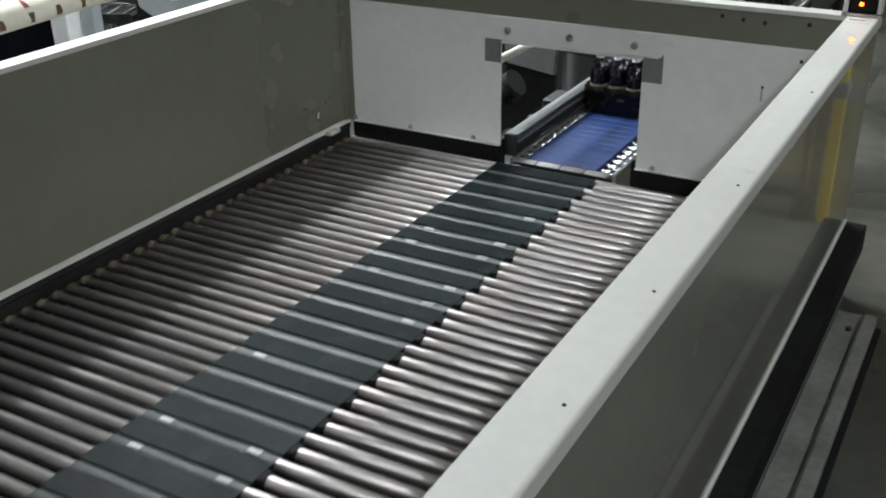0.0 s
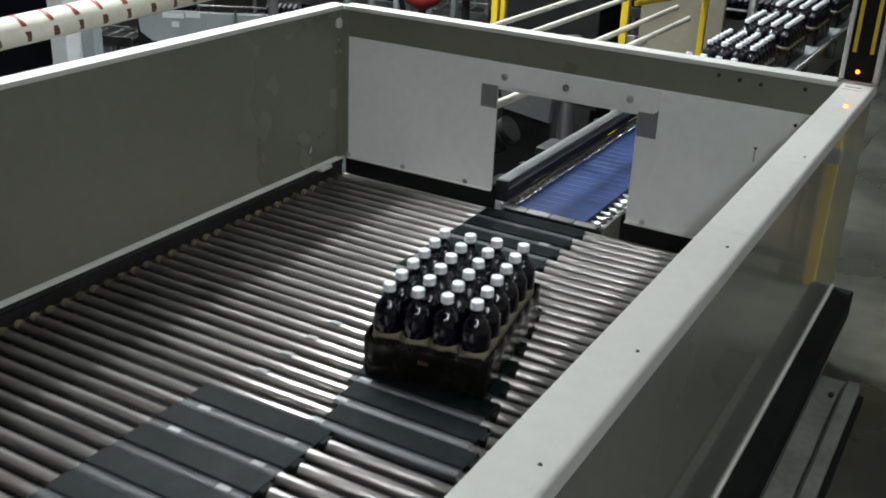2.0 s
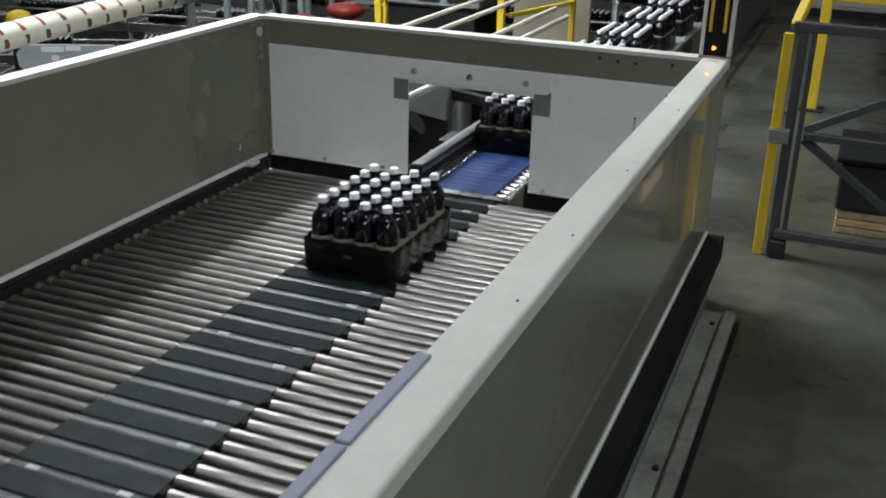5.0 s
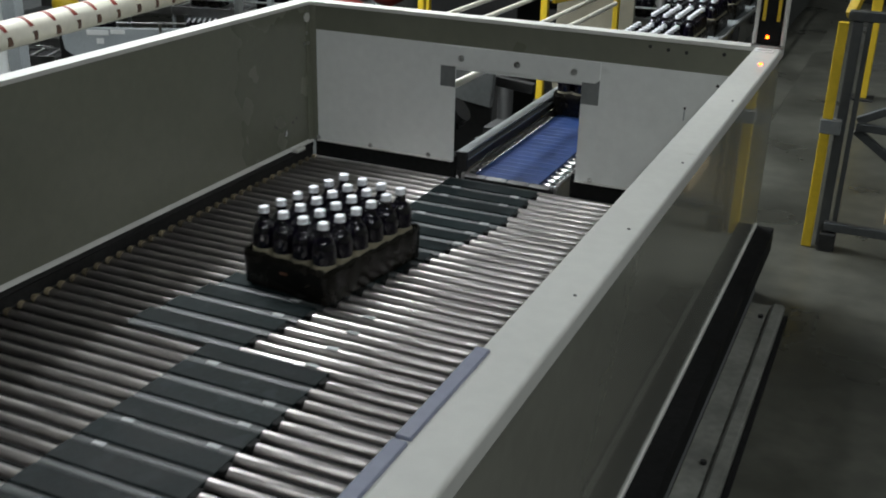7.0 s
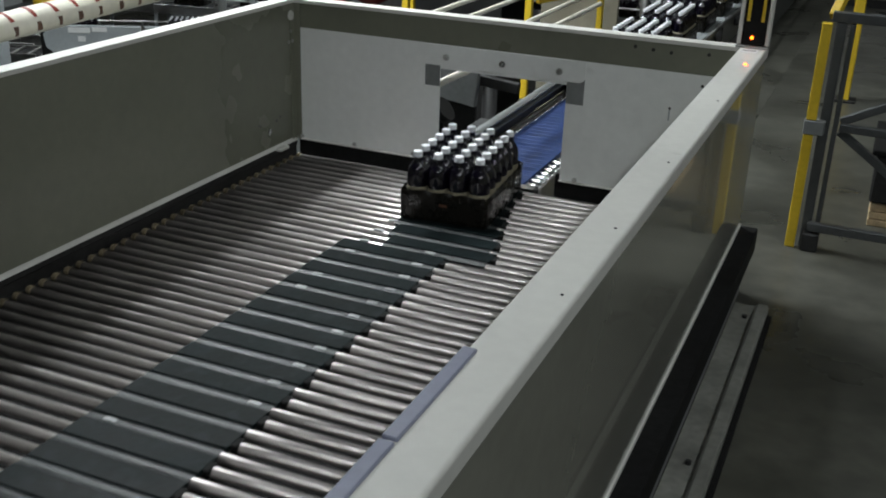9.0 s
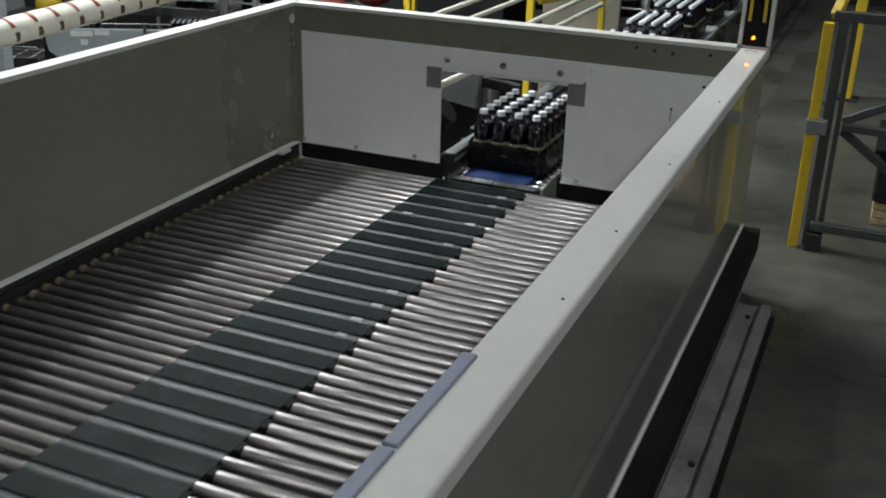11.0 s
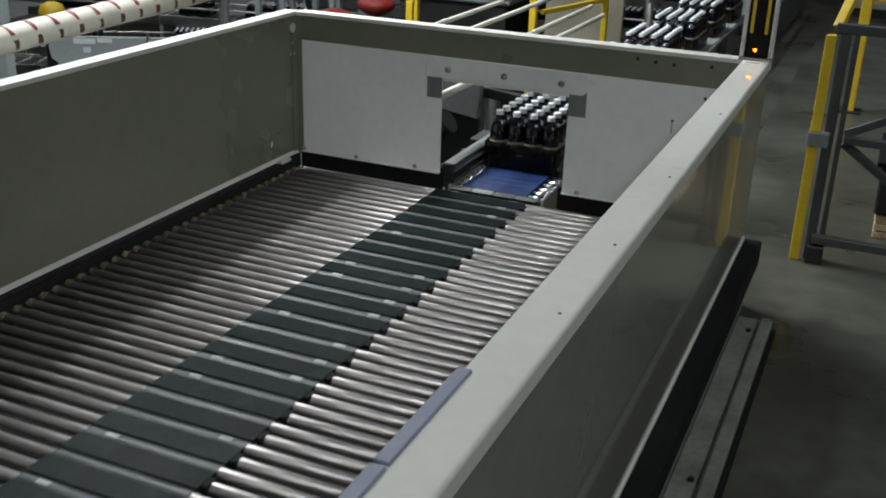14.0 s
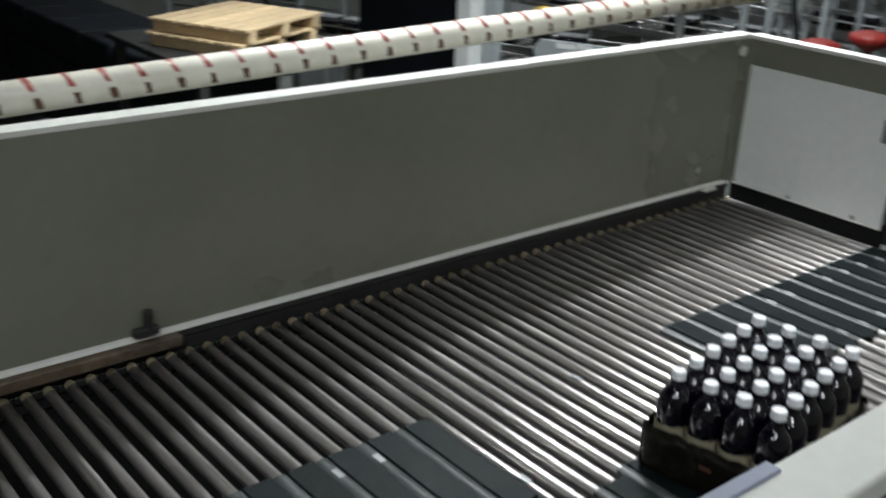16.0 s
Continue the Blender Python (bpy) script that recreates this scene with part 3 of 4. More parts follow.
def pack_y(k, t):
    ts = PACKS[k][0]
    if t >= ts:
        return -SPEED * (t - ts)
    y = INFEED * (ts - t)
    if y <= QUEUE_Y:
        return y
    leave = ts - QUEUE_Y / INFEED
    place, end, j = QUEUE_Y, leave, k
    while j > 0:
        begin = PACKS[j - 1][0] - QUEUE_Y / INFEED
        if t >= begin:
            return place + QUEUE_GAP * (end - t) / (end - begin)
        place, end, j = place + QUEUE_GAP, begin, j - 1
    return place + 0.23 * (end - t)


packs = [bottle_pack()]
for _ in PACKS[1:]:
    packs.append(copy_thing(packs[0], Matrix.Identity(4)))
EXIT_Y = [-7.6 + 0.56 * k for k in range(len(PACKS))]

# ---- infeed conveyor behind the opening ----
infeed = thing("infeed_conveyor", "roller conveyor with a blue modular belt leading to the opening", "conveyor")
BX0, BX1 = 0.672, 0.925
part("belt_core", box(BX0, BX1, 0.07, 1.55, -0.03, -0.008), M_BLUE, infeed)
for k in range(29):
    y0 = 0.062 + k * 0.051
    part("belt_module", box(BX0, BX1, y0, y0 + 0.0492, -0.012, -0.002, 0.0012), M_BLUE, infeed)
part("nose_bar", rod((0.63, 0.05, -0.018), (1.0, 0.05, -0.018), 0.016, 12), M_DARK, infeed)
for k in range(4):
    part("nose_plate", box(0.64 + k * 0.085, 0.64 + k * 0.085 + 0.08, 0.020, 0.058, -0.006, -0.002, 0.001), M_STEEL, infeed)
for k in range(30):
    y0 = 0.09 + k * 0.05
    part("side_roller", rod((BX1 + 0.006, y0, -0.02), (BX1 + 0.065, y0, -0.02), 0.017, 12), M_CHROME, infeed, smooth=True)
    part("side_roller", rod((BX0 - 0.032, y0, -0.02), (BX0 - 0.006, y0, -0.02), 0.017, 12), M_CHROME, infeed, smooth=True)
for sx in (BX0 - 0.045, BX1 + 0.068):
    part("side_frame", box(sx, sx + 0.012, 0.03, 1.6, -0.14, 0.004, 0.002), M_STEEL, infeed)
part("guide_rail", prism([(0.596, 0.044), (0.640, 0.044), (0.640, 0.050), (0.606, 0.050), (0.606, 0.072), (0.640, 0.072), (0.640, 0.078), (0.596, 0.078)], "y", 0.06, 3.6, 0.001), M_GREY, infeed, "grey steel channel guide rail")
# black bar painting in the dark underside of the guide rail
part("guide_face", box(0.612, 0.630, 0.075, 3.6, 0.008, 0.043, 0.002), M_DARK, infeed)
part("rail_end", box(0.594, 0.642, 0.046, 0.0595, 0.004, 0.080, 0.003), M_DARK, infeed)
for gy in (0.3, 1.0, 1.7, 2.5, 3.3):
    part("rail_bracket", box(0.56, 0.5955, gy, gy + 0.03, -0.12, 0.06, 0.002), M_DARK, infeed)
for fx in (0.60, 0.99):
    for fy in (0.5, 1.4):
        part("leg", box(fx, fx + 0.04, fy, fy + 0.04, FLOOR, -0.14, 0.003), M_DARK, infeed)

queue = thing("queue_conveyor", "long steel chain conveyor holding waiting packs", "conveyor")
part("chain_bed", box(0.62, 0.98, 1.62, 7.5, -0.035, -0.003), M_GREY, queue)
for k in range(9):
    x0 = 0.63 + k * 0.039
    part("chain_strand", box(x0, x0 + 0.034, 1.61, 7.5, -0.003, -0.0005, 0.0008), M_GUARD, queue)
part("side_frame", box(0.60, 0.618, 3.65, 7.5, -0.16, 0.04, 0.003), M_STEEL, queue)
part("side_frame", box(1.00, 1.018, 1.62, 7.5, -0.16, 0.012, 0.003), M_STEEL, queue)
part("guide_rail", rod((1.055, 1.75, 0.06), (1.055, 7.4, 0.06), 0.012, 10), M_STEEL, queue, smooth=True)
for gy in (1.9, 2.7, 3.5, 4.3, 5.1, 5.9, 6.7):
    part("rail_bracket", box(1.02, 1.065, gy, gy + 0.03, -0.06, 0.055, 0.003), M_DARK, queue)
for fx in (0.61, 0.97):
    for fy in (2.0, 4.0, 6.0):
        part("leg", box(fx, fx + 0.04, fy, fy + 0.04, FLOOR, -0.165, 0.003), M_DARK, queue)

outfeed = thing("outfeed_table", "plain steel table taking packs from the bed", "conveyor")
part("top", box(0.1, XR - 0.05, -8.0, YN - 0.02, -0.03, 0.002, 0.003), M_STEEL, outfeed)
for fx in (0.15, XR - 0.15):
    for fy in (-7.8, -6.0, -4.5):
        part("leg", box(fx, fx + 0.05, fy, fy + 0.05, FLOOR, -0.031, 0.003), M_GREY, outfeed)

# ---- behind the machine: rods, light curtain, guard rail on the platform ----
rods = thing("guide_rods", "row of pale plastic guide rods above the infeed line", "guide rods")
for x0, y1 in ((0.466, 1.737), (0.615, 1.412), (0.836, 1.026), (0.946, 0.82)):
    part("rod", rod((x0, 0.07, 0.55), (x0 + 0.004, y1, 0.55), 0.0095, 12), M_PVC, rods, smooth=True)
    part("end_cap", rod((x0 + 0.004, y1, 0.55), (x0 + 0.004, y1 + 0.006, 0.55), 0.0105, 12), M_PAINT, rods)
part("cross_tube", rod((0.44, 0.095, 0.528), (1.22, 0.095, 0.528), 0.010, 10), M_GREY, rods)
for sx in (0.45, 1.21):
    part("stand", box(sx - 0.012, sx + 0.012, 0.083, 0.107, FLOOR, 0.518, 0.002), M_GREY, rods)
part("low_rod", rod((0.50, 0.15, 0.285), (0.505, 1.7, 0.262), 0.015, 12), M_PVC, rods, smooth=True)
for ly in (0.2, 1.6):
    part("low_bracket", box(0.455, 0.497, ly - 0.01, ly + 0.01, 0.25, 0.30, 0.002), M_GREY, rods)


def light_curtain(m):
    t = thing("light_curtain", "tall black light curtain post with yellow edges and an amber light", "safety sensor", m=m)
    part("post", box(-0.036, 0.036, -0.016, 0.016, 0.0, 1.3, 0.003), M_RUBBER_GAPS, t)
    for s in (-1, 1):
        part("yellow_edge", box(s * 0.022 - 0.005, s * 0.022 + 0.005, -0.021, -0.0165, 0.075, 1.29, 0.001), M_YELLOW, t, "yellow edge strip")
        part("frame_side", box(s * 0.043 - 0.006, s * 0.043 + 0.006, -0.018, 0.022, 0.0, 1.32, 0.002), M_PAINT, t, "pale frame side")
    part("indicator_spot", lathe([(0, 0.003), (0.004, 0.002), (0.0055, 0), (0, 0)], 10), M_LED_SPOT, t, "glowing amber indicator").matrix_basis = pose(-0.004, -0.0165, 0.024, 90, 0, 0)
    part("base_plate", box(-0.050, 0.050, -0.026, 0.026, -0.008, -0.0005, 0.001), M_STEEL, t)
    return t


light_curtain(pose(1.668, 0.022, 0.5985))
rail = thing("guard_rail", "yellow and grey steel guard rail standing on the platform", "guard rail")
GY = 0.61
part("yellow_upright", box(1.830, 1.866, GY - 0.03, GY - 0.004, PLAT, 0.19, 0.003), M_YELLOW, rail, "yellow painted upright")
part("yellow_upright", box(1.831, 1.867, GY - 0.03, GY - 0.004, 0.245, 0.60, 0.003), M_YELLOW, rail, "yellow painted upright")
part("clamp", box(1.826, 1.90, GY - 0.036, GY + 0.02, 0.191, 0.244, 0.003), M_GREY, rail, "grey clamp")
for x0, w in ((1.878, 0.036), (1.926, 0.018)):
    part("steel_upright", box(x0, x0 + w, GY, GY + 0.035, PLAT, 0.60, 0.003), M_FRAME, rail)
part("steel_upright", box(2.90, 2.94, GY, GY + 0.035, PLAT, 0.60, 0.003), M_FRAME, rail)
part("top_rail", beam((1.86, GY + 0.018, 0.62), (2.95, GY + 0.018, 0.62), 0.036, 0.036), M_FRAME, rail)
part("mid_rail", beam((1.95, GY + 0.012, 0.222), (2.90, GY + 0.012, 0.205), 0.030, 0.030), M_FRAME, rail)
part("low_rail", beam((1.90, GY - 0.02, -0.166), (2.95, GY - 0.02, -0.166), 0.034, 0.034), M_FRAME, rail)
part("brace", beam((1.95, GY + 0.045, 0.235), (2.85, GY + 0.045, 0.70), 0.030, 0.030), M_FRAME, rail)
part("brace", beam((1.95, GY + 0.045, 0.20), (2.55, GY + 0.045, -0.22), 0.030, 0.030), M_FRAME, rail)
part("yellow_brace", beam((1.862, GY + 0.06, 0.61), (1.93, GY + 0.30, 0.86), 0.034, 0.034), M_YELLOW, rail)
part("foot_block", box(1.89, 1.95, GY - 0.05, GY - 0.002, PLAT, PLAT + 0.07, 0.004), M_DARK, rail)

yb = thing("yellow_barrier", "yellow barrier frame standing farther along the platform", "barrier")
part("upright", box(1.84, 1.90, 3.2, 3.26, PLAT, 1.6, 0.004), M_YELLOW, yb)
part("upright", box(4.4, 4.46, 3.2, 3.26, PLAT, 1.6, 0.004), M_YELLOW, yb)
part("rail", beam((1.901, 3.23, 0.42), (4.399, 3.23, 0.42), 0.05, 0.05), M_YELLOW, yb)
part("foot", box(1.80, 1.94, 3.16, 3.30, PLAT, PLAT + 0.012, 0.002), M_DARK, yb)
cab = thing("control_cabinet", "pale steel cabinet far down the platform", "cabinet")
part("body", box(1.55, 2.25, 7.2, 7.8, PLAT + 0.08, 1.5, 0.01), M_PAINT, cab)
part("plinth", box(1.57, 2.23, 7.22, 7.78, PLAT, PLAT + 0.08), M_DARK, cab)
part("door", box(1.58, 2.22, 7.185, 7.199, PLAT + 0.12, 1.45, 0.003), M_PAINT, cab)
part("door_handle", box(2.12, 2.15, 7.165, 7.184, 0.5, 0.65, 0.003), M_DARK, cab)


def pallet(name, m):
    t = thing(name, "wooden pallet of raw pine boards", "pallet", "wooden pallets", m)
    for k in range(3):
        part("bearer", box(-0.5, 0.5, -0.55 + k * 0.5, -0.45 + k * 0.5, 0, 0.10, 0.003), M_WOOD, t)
    for k in range(7):
        part("board", box(-0.5 + k * 0.145, -0.5 + k * 0.145 + 0.125, -0.6, 0.6, 0.10, 0.125, 0.003), M_WOOD, t)
    return t


crate = thing("dark_crate", "dark open crate with pale boards in its foot", "crate")
part("crate_body", box(2.10, 2.75, 0.98, 1.45, PLAT + 0.10, PLAT + 0.30, 0.008), M_DARK, crate)
part("crate_lip", box(2.08, 2.77, 0.96, 1.47, PLAT + 0.301, PLAT + 0.325, 0.004), M_RUBBER_GAPS, crate)
for k in range(3):
    part("foot_board", box(2.11, 2.74, 0.985, 1.44, PLAT + k * 0.033, PLAT + k * 0.033 + 0.029, 0.003), M_WOOD, crate, "pale pine board")

fr = thing("floor_rail", "low dark steel channel lying along the machine", "floor rail")
part("base_plate", box(1.742, 1.8145, -3.2, -0.06, PLAT, PLAT + 0.010, 0.002), M_RAIL, fr)
part("channel", prism([(1.815, PLAT), (1.856, PLAT), (1.856, PLAT + 0.030), (1.849, PLAT + 0.038), (1.822, PLAT + 0.038), (1.815, PLAT + 0.030)], "y", -3.2, -0.10, 0.002), M_RAIL, fr)
part("rubber_edge", box(1.8565, 1.872, -3.2, -0.13, PLAT, PLAT + 0.016, 0.002), M_RUBBER_GAPS, fr, "black rubber edge")
for by in (-0.17, -1.1, -2.0):
    part("bolt", rod((1.790, by, PLAT + 0.010), (1.790, by, PLAT + 0.020), 0.008, 8), M_DARK, fr)

# ---- beyond the far side wall: the lower hall ----
pipe = thing("striped_pipe", "ivory plastic pipe wound with dark red tape bands", "pipe")
PA, PB = Vector((-0.46, -3.9, 0.492)), Vector((-0.46, 1.15, 0.652))
PR = 0.044
part("tube", rod(PA, PB, PR, 24), M_PVC, pipe, smooth=True)
rg = random.Random(11)
s = 0.1
way = (PB - PA).normalized()
side = Vector((1, 0, 0))
up = side.cross(way)
while s < (PB - PA).length - 0.1:
    c = PA + way * s
    n, r0 = 12, PR + 0.0007
    # a red arc over the top and a brown one below it, leaning along the pipe
    for a0, a1, nm, mt, wide in ((112, 24, "tape_band", M_TAPE, 0.0078), (4, -40, "print_band", M_BAND, 0.0088)):
        bm = bmesh.new()
        prev = None
        for k in range(n + 1):
            a = math.radians(a0 + (a1 - a0) * k / n)
            d = side * math.cos(a) + up * math.sin(a)
            o = c - way * (0.014 * math.sin(a))
            w = wide * (1 + 0.22 * math.sin(4 * a + s * 30))
            ring = [bm.verts.new(o + d * rr + way * e) for rr, e in ((r0 - 0.002, -w), (r0, -w), (r0, w), (r0 - 0.002, w))]
            if prev:
                for q in range(4):
                    bm.faces.new((prev[q], prev[(q + 1) % 4], ring[(q + 1) % 4], ring[q]))
            prev = ring
        bmesh.ops.recalc_face_normals(bm, faces=bm.faces[:])
        part(nm, bm, mt, pipe, "dark red tape band" if mt is M_TAPE else "dark brown printed band")
    s += rg.choice((0.094, 0.100, 0.106, 0.098))
for py in (-3.2, -1.6, 0.2):
    part("pipe_stand", rod((-0.46, py, FLOOR), (-0.46, py, 0.492 + 0.0317 * (py + 3.9) - 0.045), 0.02, 10), M_GREY, pipe)

col = thing("white_column", "white painted square steel column standing in the hall", "column")
part("shaft", box(-6.49, -6.25, 4.16, 4.38, FLOOR, CEIL - 0.01, 0.01), M_PAPER, col)
part("flange", box(-6.20, -6.02, 4.30, 4.42, FLOOR, CEIL - 0.01, 0.008), M_GUARD, col)
part("foot", box(-6.6, -5.95, 4.05, 4.5, FLOOR, FLOOR + 0.02, 0.002), M_GREY, col)

bench = thing("steel_bench", "tall dark steel stand carrying pine boards", "stand")
part("top", box(-7.1, -5.3, 0.5, 2.2, -0.69, -0.64, 0.004), M_DARK, bench)
for bx in (-7.0, -5.4):
    for by in (0.6, 2.1):
        part("leg", box(bx - 0.04, bx + 0.04, by - 0.04, by + 0.04, FLOOR, -0.691, 0.003), M_DARK, bench)
for k, turn in enumerate((24, 26)):
    if k == 0:
        stack = pallet("pallet", pose(-6.15, 1.32, -0.64, 0, 0, turn))
    else:
        copy_thing(stack, pose(-6.13, 1.34, -0.514, 0, 0, turn))

guard = thing("machine_guard", "light grey sheet guard with white paper notices", "machine guard", m=pose(-5.92, 5.75, -1.0, 0, 0, 27.3))
part("cover", prism([(-0.70, -0.10), (-0.62, 0.0), (0.68, 0.0), (0.68, -0.34), (-0.55, -0.34), (-0.68, -0.24)], "y", -0.04, 0.04, 0.006), M_GUARD, guard)
for x0, x1, z0, z1 in ((-0.42, -0.18, -0.075, -0.015), (-0.16, 0.0, -0.06, -0.01), (-0.32, -0.24, -0.17, -0.11)):
    part("notice", box(x0, x1, -0.046, -0.042, z0, z1), M_PAPER, guard, "white paper notice")
for bx in (-0.4, 0.5):
    part("leg", box(bx, bx + 0.06, -0.03, 0.03, FLOOR + 1.0, -0.341, 0.003), M_GREY, guard)
part("handle_bar", rod((0.40, -0.08, -0.42), (0.40, -0.08, 0.06), 0.018, 8), M_STEEL, guard)

drum = thing("yellow_motor_cover", "rounded yellow motor cover on a post", "motor cover")
part("cover", lathe([(0, 0), (0.15, 0), (0.15, 0.14), (0.12, 0.21), (0.05, 0.24), (0, 0.245)], 16, at=(-7.0, 6.0, -0.98)), M_YELLOW, drum, smooth=True)
part("pedestal", box(-7.08, -6.92, 5.92, 6.08, FLOOR, -0.981, 0.004), M_DARK, drum)


def far_conveyor(m, length, label):
    """A distant accumulation conveyor: bed, rails, rollers, stands, and rows of waiting bottles on it."""
    t = thing("far_conveyor", label, "conveyor", "distant conveyors", m)
    part("bed", box(0, length, -0.22, 0.22, -0.10, -0.03, 0.004), M_DARK, t)
    for s in (-1, 1):
        part("side_rail", box(0, length, s * 0.235 - 0.012, s * 0.235 + 0.012, -0.12, 0.0, 0.003), M_STEEL, t)
        part("guide", rod((0, s * 0.25, 0.12), (length, s * 0.25, 0.12), 0.014, 8), M_STEEL, t)
    k = 0.08
    while k < length:
        part("roller", rod((k, -0.215, -0.02), (k, 0.215, -0.02), 0.020, 8), M_STEEL, t)
        k += 0.2
    k = 0.2
    while k < length:
        for s in (-1, 1):
            part("stand", box(k, k + 0.05, s * 0.2 - 0.02, s * 0.2 + 0.02, FLOOR - m.translation.z, -0.121, 0.003), M_GUARD, t)
            part("guide_post", rod((k + 0.02, s * 0.25, -0.1), (k + 0.02, s * 0.25, 0.12), 0.010, 6), M_STEEL, t)
        k += 0.9
    return t


CONVEYORS = [(-9.4, 8.2, -1.25, 12, 5.4), (-8.2, 10.4, -1.1, 2, 6.0), (-9.8, 6.6, -1.6, 30, 4.4), (-6.0, 12.2, -0.9, -4, 6.2), (-11.2, 4.6, -1.5, 22, 4.2), (-5.4, 7.6, -1.5, 8, 4.0), (-4.4, 9.4, -0.95, 3, 4.4)]
for cx, cy, cz, turn, ln in CONVEYORS:
    far_conveyor(pose(cx, cy, cz, 0, 0, turn), ln, "grey steel roller conveyor crossing the lower hall")
for cx, cy, cz, turn, ln in CONVEYORS:
    lm = pose(cx, cy, cz, 0, 0, turn)
    u = 0.5
    while u < ln - 0.5:
        if rg.random() < 0.62:
            q = copy_thing(packs[0], lm @ pose(u, rg.uniform(-0.03, 0.03), 0.001, 0, 0, 90))
            q["label"] = "tray of dark soda bottles waiting on a distant conveyor"
            q["group"] = "packs in the lower hall"
        u += rg.choice((0.48, 0.52, 0.9))


def far_machine(m, w, d, h, label):
    """A distant machine: cabinet, frame posts, crossbars, control box, pipes, cables."""
    t = thing("far_machine", label, "machine", "distant machines", m)
    part("cabinet", box(-w / 2, w / 2, -d / 2, d / 2, 0.1, h * 0.55, 0.01), M_GREY, t)
    part("plinth", box(-w / 2 + 0.03, w / 2 - 0.03, -d / 2 + 0.03, d / 2 - 0.03, 0, 0.1), M_DARK, t)
    for k in range(4):
        sx = -w / 2 + 0.05 + k * (w - 0.1) / 3
        for sy in (-1, 1):
            part("post", box(sx - 0.03, sx + 0.03, sy * (d / 2 - 0.03) - 0.03, sy * (d / 2 - 0.03) + 0.03, h * 0.55, h * (1.0 if k % 2 else 0.93), 0.004), M_GUARD, t)
    for z in (0.66, 0.76, 0.86, 0.91):
        for sy in (-1, 1):
            part("crossbar", beam((-w / 2 + 0.08, sy * (d / 2 - 0.09), h * z), (w / 2 - 0.08, sy * (d / 2 - 0.09), h * z), 0.04, 0.04, bevel=0), M_STEEL, t)
    part("control_box", box(w * 0.1, w * 0.35, -d / 2 - 0.16, -d / 2 - 0.001, h * 0.6, h * 0.72, 0.01), M_GUARD, t)
    part("drive", rod((-w * 0.25, -d / 2 - 0.25, h * 0.62), (-w * 0.25, d / 2, h * 0.62), 0.12, 14), M_DARK, t)
    part("pipe", rod((-w * 0.4, 0, h * 0.55), (-w * 0.4, 0, h * 0.97), 0.04, 10), M_STEEL, t)
    part("dark_panel", box(-w * 0.2, w * 0.05, -d / 2 - 0.02, -d / 2 - 0.001, h * 0.25, h * 0.5, 0.004), M_NAVY, t)
    part("hose", rod((w * 0.3, -d / 2 - 0.05, h * 0.72), (w * 0.12, -d / 2 - 0.1, h * 0.95), 0.03, 8), M_RUBBER_GAPS, t)
    return t


far_machine(pose(-4.1, 7.0, FLOOR, 0, 0, 5), 1.0, 0.9, 3.7, "grey machine frame with steel crossbars")
far_machine(pose(-8.6, 12.5, FLOOR, 0, 0, -6), 2.6, 1.4, 3.2, "grey cabinet machine with open frame")
far_machine(pose(-12.5, 9.6, FLOOR, 0, 0, 10), 3.0, 1.6, 3.4, "tall machine frame by the hall wall")
far_machine(pose(-3.6, 11.2, FLOOR, 0, 0, 0), 1.8, 1.0, 3.5, "grey machine frame far behind the line")
far_machine(pose(-13.0, 5.4, FLOOR, 0, 0, 25), 2.6, 1.4, 3.0, "dark machine beside the hall wall")
far_machine(pose(-5.9, 15.5, FLOOR, 0, 0, 0), 3.4, 1.4, 4.0, "tall machine frame at the back of the hall")
far_machine(pose(-10.5, 15.5, FLOOR, 0, 0, 0), 3.4, 1.4, 3.8, "wide machine frame at the back of the hall")
for rx, ry, rz in ((-3.30, 6.1, -0.60), (-2.86, 6.2, -0.46)):
    rb = thing("red_hopper", "red enamelled hopper on a dark stand", "hopper", "red hoppers")
    part("bowl", lathe([(0.02, -0.10), (0.17, -0.02), (0.20, 0.03), (0.18, 0.07), (0.08, 0.10), (0, 0.105)], 16, at=(rx, ry, rz)), M_RED, rb, smooth=True)
    part("stand", rod((rx, ry, FLOOR), (rx, ry, rz - 0.06), 0.04, 10), M_DARK, rb)
# plain dark sheet added in place of the hall's dark clutter
clutter_sheet = thing("dark_blue_screen", "dark sheet standing in for dark clutter in the hall", "screen")
part("sheet", box(-9.5, -7.2, 5.0, 5.05, -2.0, 1.0, 0.004), M_NAVY, clutter_sheet)
for sx in (-9.45, -7.25):
    part("leg", box(sx - 0.03, sx + 0.03, 4.98, 5.07, FLOOR, -2.001, 0.002), M_GREY, clutter_sheet)
net = thing("dark_stack", "dark stack of plastic crates in the lower hall", "crates")
for k in range(-5, 4):
    for j in range(3):
        part("crate", box(-9.6 + k * 0.82, -8.85 + k * 0.82, 0.9, 1.9, -2.2 + j * 0.42, -1.8 + j * 0.42, 0.02), M_NAVY, net)
part("base", box(-13.8, -6.3, 0.8, 2.0, FLOOR, -2.201, 0.02), M_DARK, net)
# dark sheet and drive just left of the infeed, seen through the opening
drive = thing("infeed_drive", "dark drive unit with a grey guard beside the infeed belt", "drive unit")
part("guard_sheet", prism([(-0.10, -0.04), (0.24, -0.085), (0.27, 0.24), (0.20, 0.28), (-0.10, 0.26)], "y", 1.28, 1.32, 0.005), M_GREY, drive)
# dark panel added to hide the yellow post from the camera
part("lower_panel", box(-0.55, 0.23, 1.325, 1.35, -1.3, 0.10, 0.004), M_DARK, drive)
part("gearbox", box(0.34, 0.50, 0.42, 0.60, -0.30, -0.10, 0.02, seg=2), M_DARK, drive)
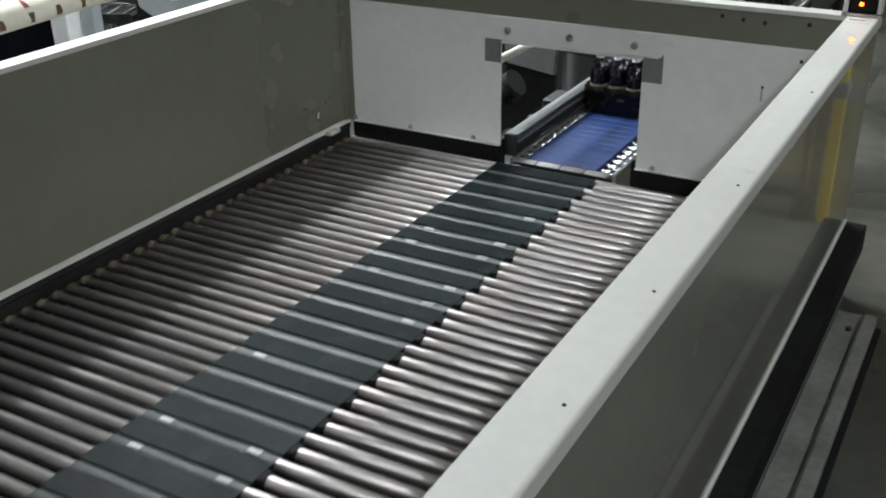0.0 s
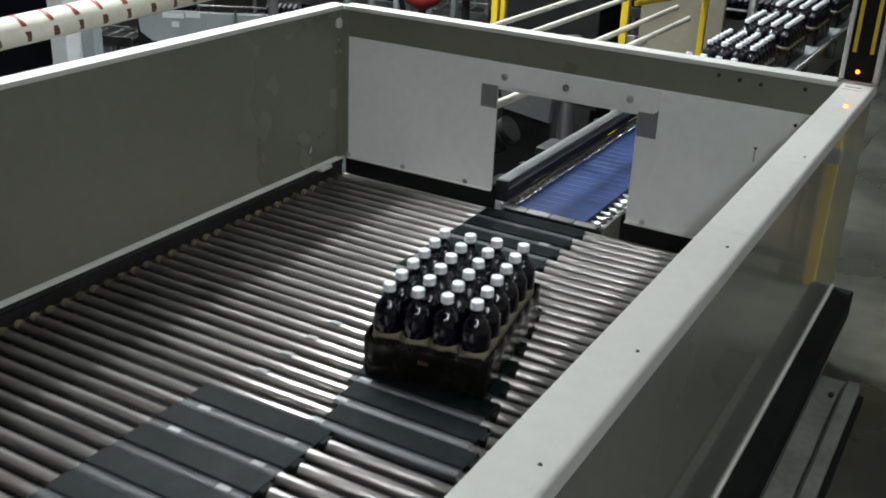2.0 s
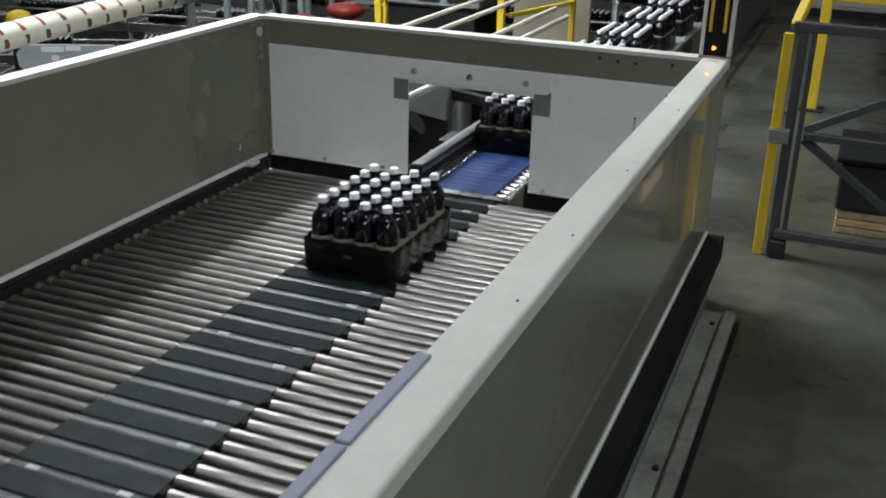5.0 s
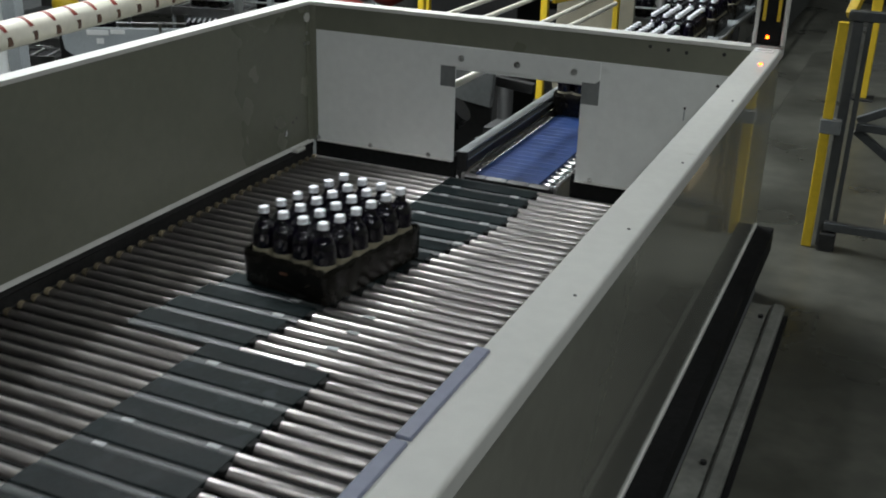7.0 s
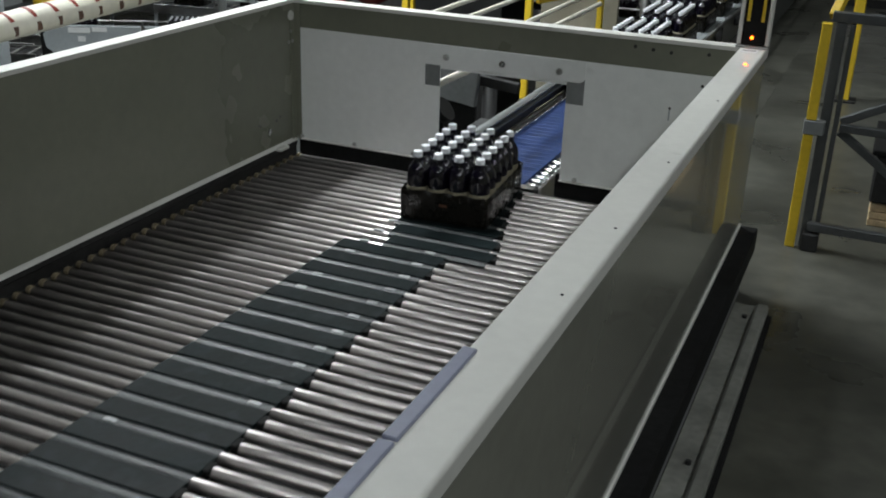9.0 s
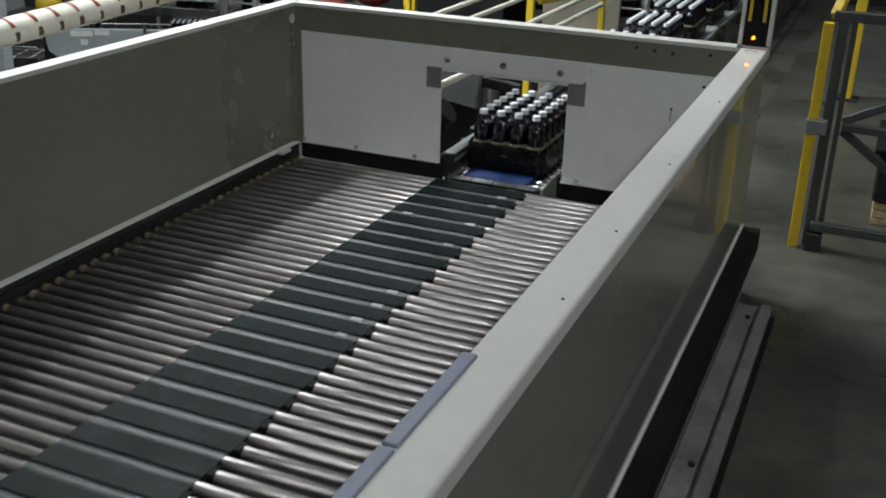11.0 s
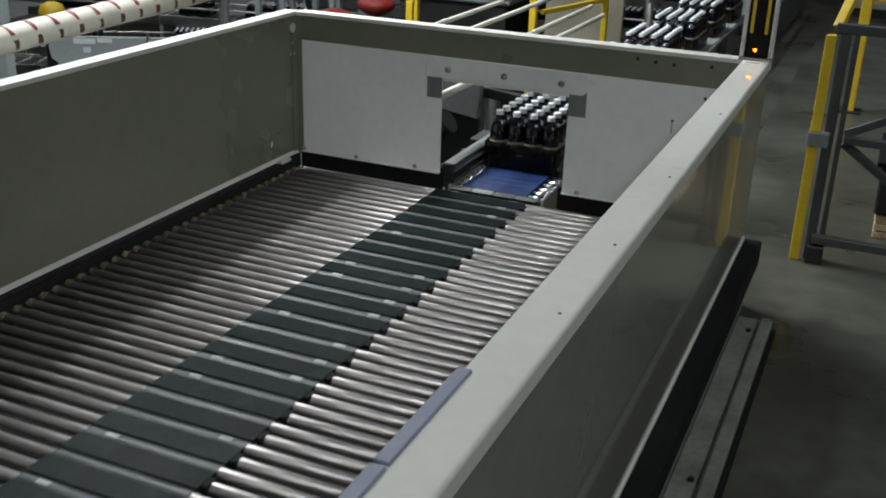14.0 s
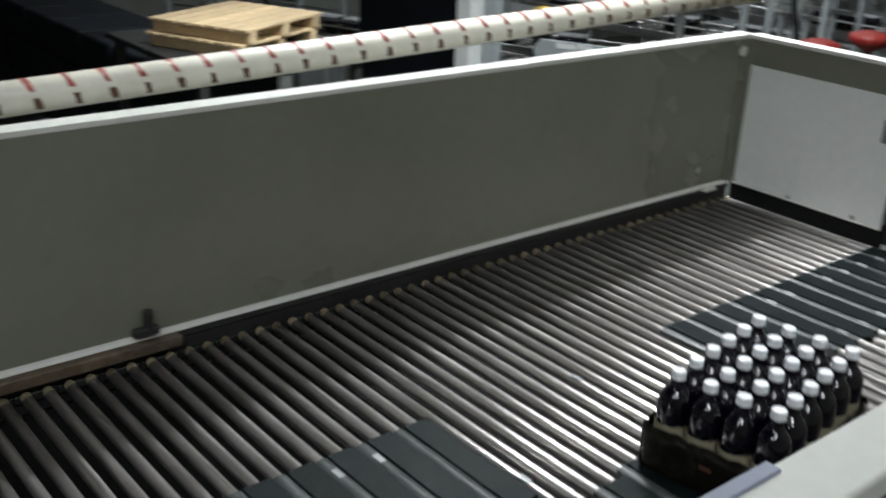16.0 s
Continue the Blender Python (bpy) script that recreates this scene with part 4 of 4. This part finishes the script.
part("motor", rod((0.22, 0.55, -0.04), (0.40, 0.55, 0.10), 0.055, 18), M_DARK, drive, smooth=False)
for k in range(6):
    part("fin", rod((0.235 + k * 0.027, 0.55, -0.028 + k * 0.021), (0.243 + k * 0.027, 0.55, -0.022 + k * 0.021), 0.063, 18), M_DARK, drive)
part("column", rod((0.275, 1.40, FLOOR), (0.275, 1.40, 0.30), 0.038, 14), M_DARK, drive, smooth=True)
part("cross_arm", beam((0.16, 1.36, 0.05), (0.44, 1.36, 0.02), 0.05, 0.05), M_DARK, drive)
part("base", box(0.2, 0.52, 0.40, 1.44, FLOOR, -0.301, 0.01), M_DARK, drive)
part("name_plate", box(0.36, 0.45, 0.414, 0.418, -0.22, -0.15), M_PAPER, drive)
part("hose", rod((0.40, 0.50, 0.02), (0.30, 0.60, 0.28), 0.012, 8), M_RUBBER_GAPS, drive)
part("valve_block", box(0.42, 0.50, 0.75, 0.90, -0.12, -0.02, 0.006), M_DARK, drive)
yfr = thing("guard_railing", "yellow guard railing beyond the infeed line", "guard rail")
part("upright", box(-1.545, -1.490, 4.16, 4.21, FLOOR, -0.02, 0.004), M_YELLOW, yfr)
part("top_bar", beam((-1.5175, 4.16, 0.005), (-1.72, 4.75, 0.005), 0.05, 0.05), M_YELLOW, yfr)
part("upright", box(-1.75, -1.695, 4.70, 4.75, FLOOR, -0.02, 0.004), M_YELLOW, yfr)
ypo = thing("yellow_post", "yellow painted steel post beside the screen", "post")
part("shaft", box(-0.515, -0.462, 4.17, 4.22, FLOOR, 1.6, 0.004), M_YELLOW, ypo)
part("foot", box(-0.56, -0.38, 4.11, 4.29, FLOOR, FLOOR + 0.015, 0.002), M_DARK, ypo)
ypo2 = thing("yellow_post", "yellow painted steel post beside the waiting packs", "post")
part("shaft", box(-0.15, -0.105, 4.9, 4.945, FLOOR, 1.9, 0.004), M_YELLOW, ypo2)
part("side_bar", beam((-0.128, 4.899, 0.02), (-0.44, 4.24, -0.02), 0.035, 0.035), M_YELLOW, ypo2)
part("foot", box(-0.20, -0.05, 4.85, 5.0, FLOOR, FLOOR + 0.015, 0.002), M_DARK, ypo2)
spo = thing("steel_post", "grey steel post beside the waiting packs", "post")
part("shaft", rod((0.30, 4.6, FLOOR), (0.30, 4.6, 1.9), 0.03, 12), M_STEEL, spo, smooth=True)
part("foot", box(0.22, 0.38, 4.52, 4.68, FLOOR, FLOOR + 0.015, 0.002), M_DARK, spo)
bs = thing("beige_screen", "plain beige guard panel standing beyond the rods", "guard panel")
part("sheet", box(-0.72, -0.05, 5.2, 5.24, -1.2, 1.4, 0.004), M_BEIGE, bs)
for sx in (-0.69, -0.08):
    part("leg", box(sx - 0.02, sx + 0.02, 5.19, 5.25, FLOOR, -1.201, 0.002), M_GREY, bs)
wb = thing("grey_hood", "light grey machine hood beyond the railing", "machine hood")
part("hood", box(-2.40, -1.32, 5.95, 6.8, -0.28, 0.9, 0.02), M_GUARD, wb)
part("hood_base", box(-2.35, -1.37, 6.0, 6.75, FLOOR, -0.281, 0.01), M_DARK, wb)
for k in range(3):
    part("dark_window", box(-2.30 + k * 0.33, -2.05 + k * 0.33, 5.93, 5.949, -0.22, 0.0, 0.004), M_DARK, wb)


# ---- what moves ----
STEP = 0.1
TIMES = [round(k * STEP, 3) for k in range(161)]


def plate_side(tc):
    """Which pack leads the plate that starts along the bed at time tc, and to which side."""
    for ts, side, *_ in PACKS:
        if side and -0.345 < tc - ts < (0.50 if side < 0 else 0.35):
            return side
    return 0


def motions():
    for k, c in enumerate(carriers):
        rows, prows = [], []
        for t in TIMES:
            s = (k * PITCH + travel(t)) % LOOP
            y, z, lean = loop_pose(s)
            rows.append((t, pose(0, y, z, lean, 0, 0)))
            off = 0.0
            if s < STRAIGHT:
                off = lead(y, plate_side(t - s / SPEED - Y_TURN / SPEED))
            elif s < STRAIGHT + 1.2:
                tc = t - s / SPEED - Y_TURN / SPEED
                off = lead(Y_TURN - STRAIGHT, plate_side(tc)) * max(0.0, 1 - (s - STRAIGHT) / 1.1)
            prows.append((t, pose(PLATE_X + off, PITCH / 4, TUBE_R)))
        walk(c, rows)
        walk(plates[k], prows)
    for k, p in enumerate(packs):
        rows = []
        ts, side, *_ = PACKS[k]
        for t in TIMES:
            y = pack_y(k, t)
            stop = max(y, EXIT_Y[k])
            turn = side * 9.0 * min(1.0, max(0.0, (-stop - 0.05) / 0.38))
            z = 0.0045 if y < 0.15 else 0.001
            rows.append((t, pose(LINE_X + lead(stop, side), stop, z, 0, 0, turn)))
        walk(p, rows)


motions()
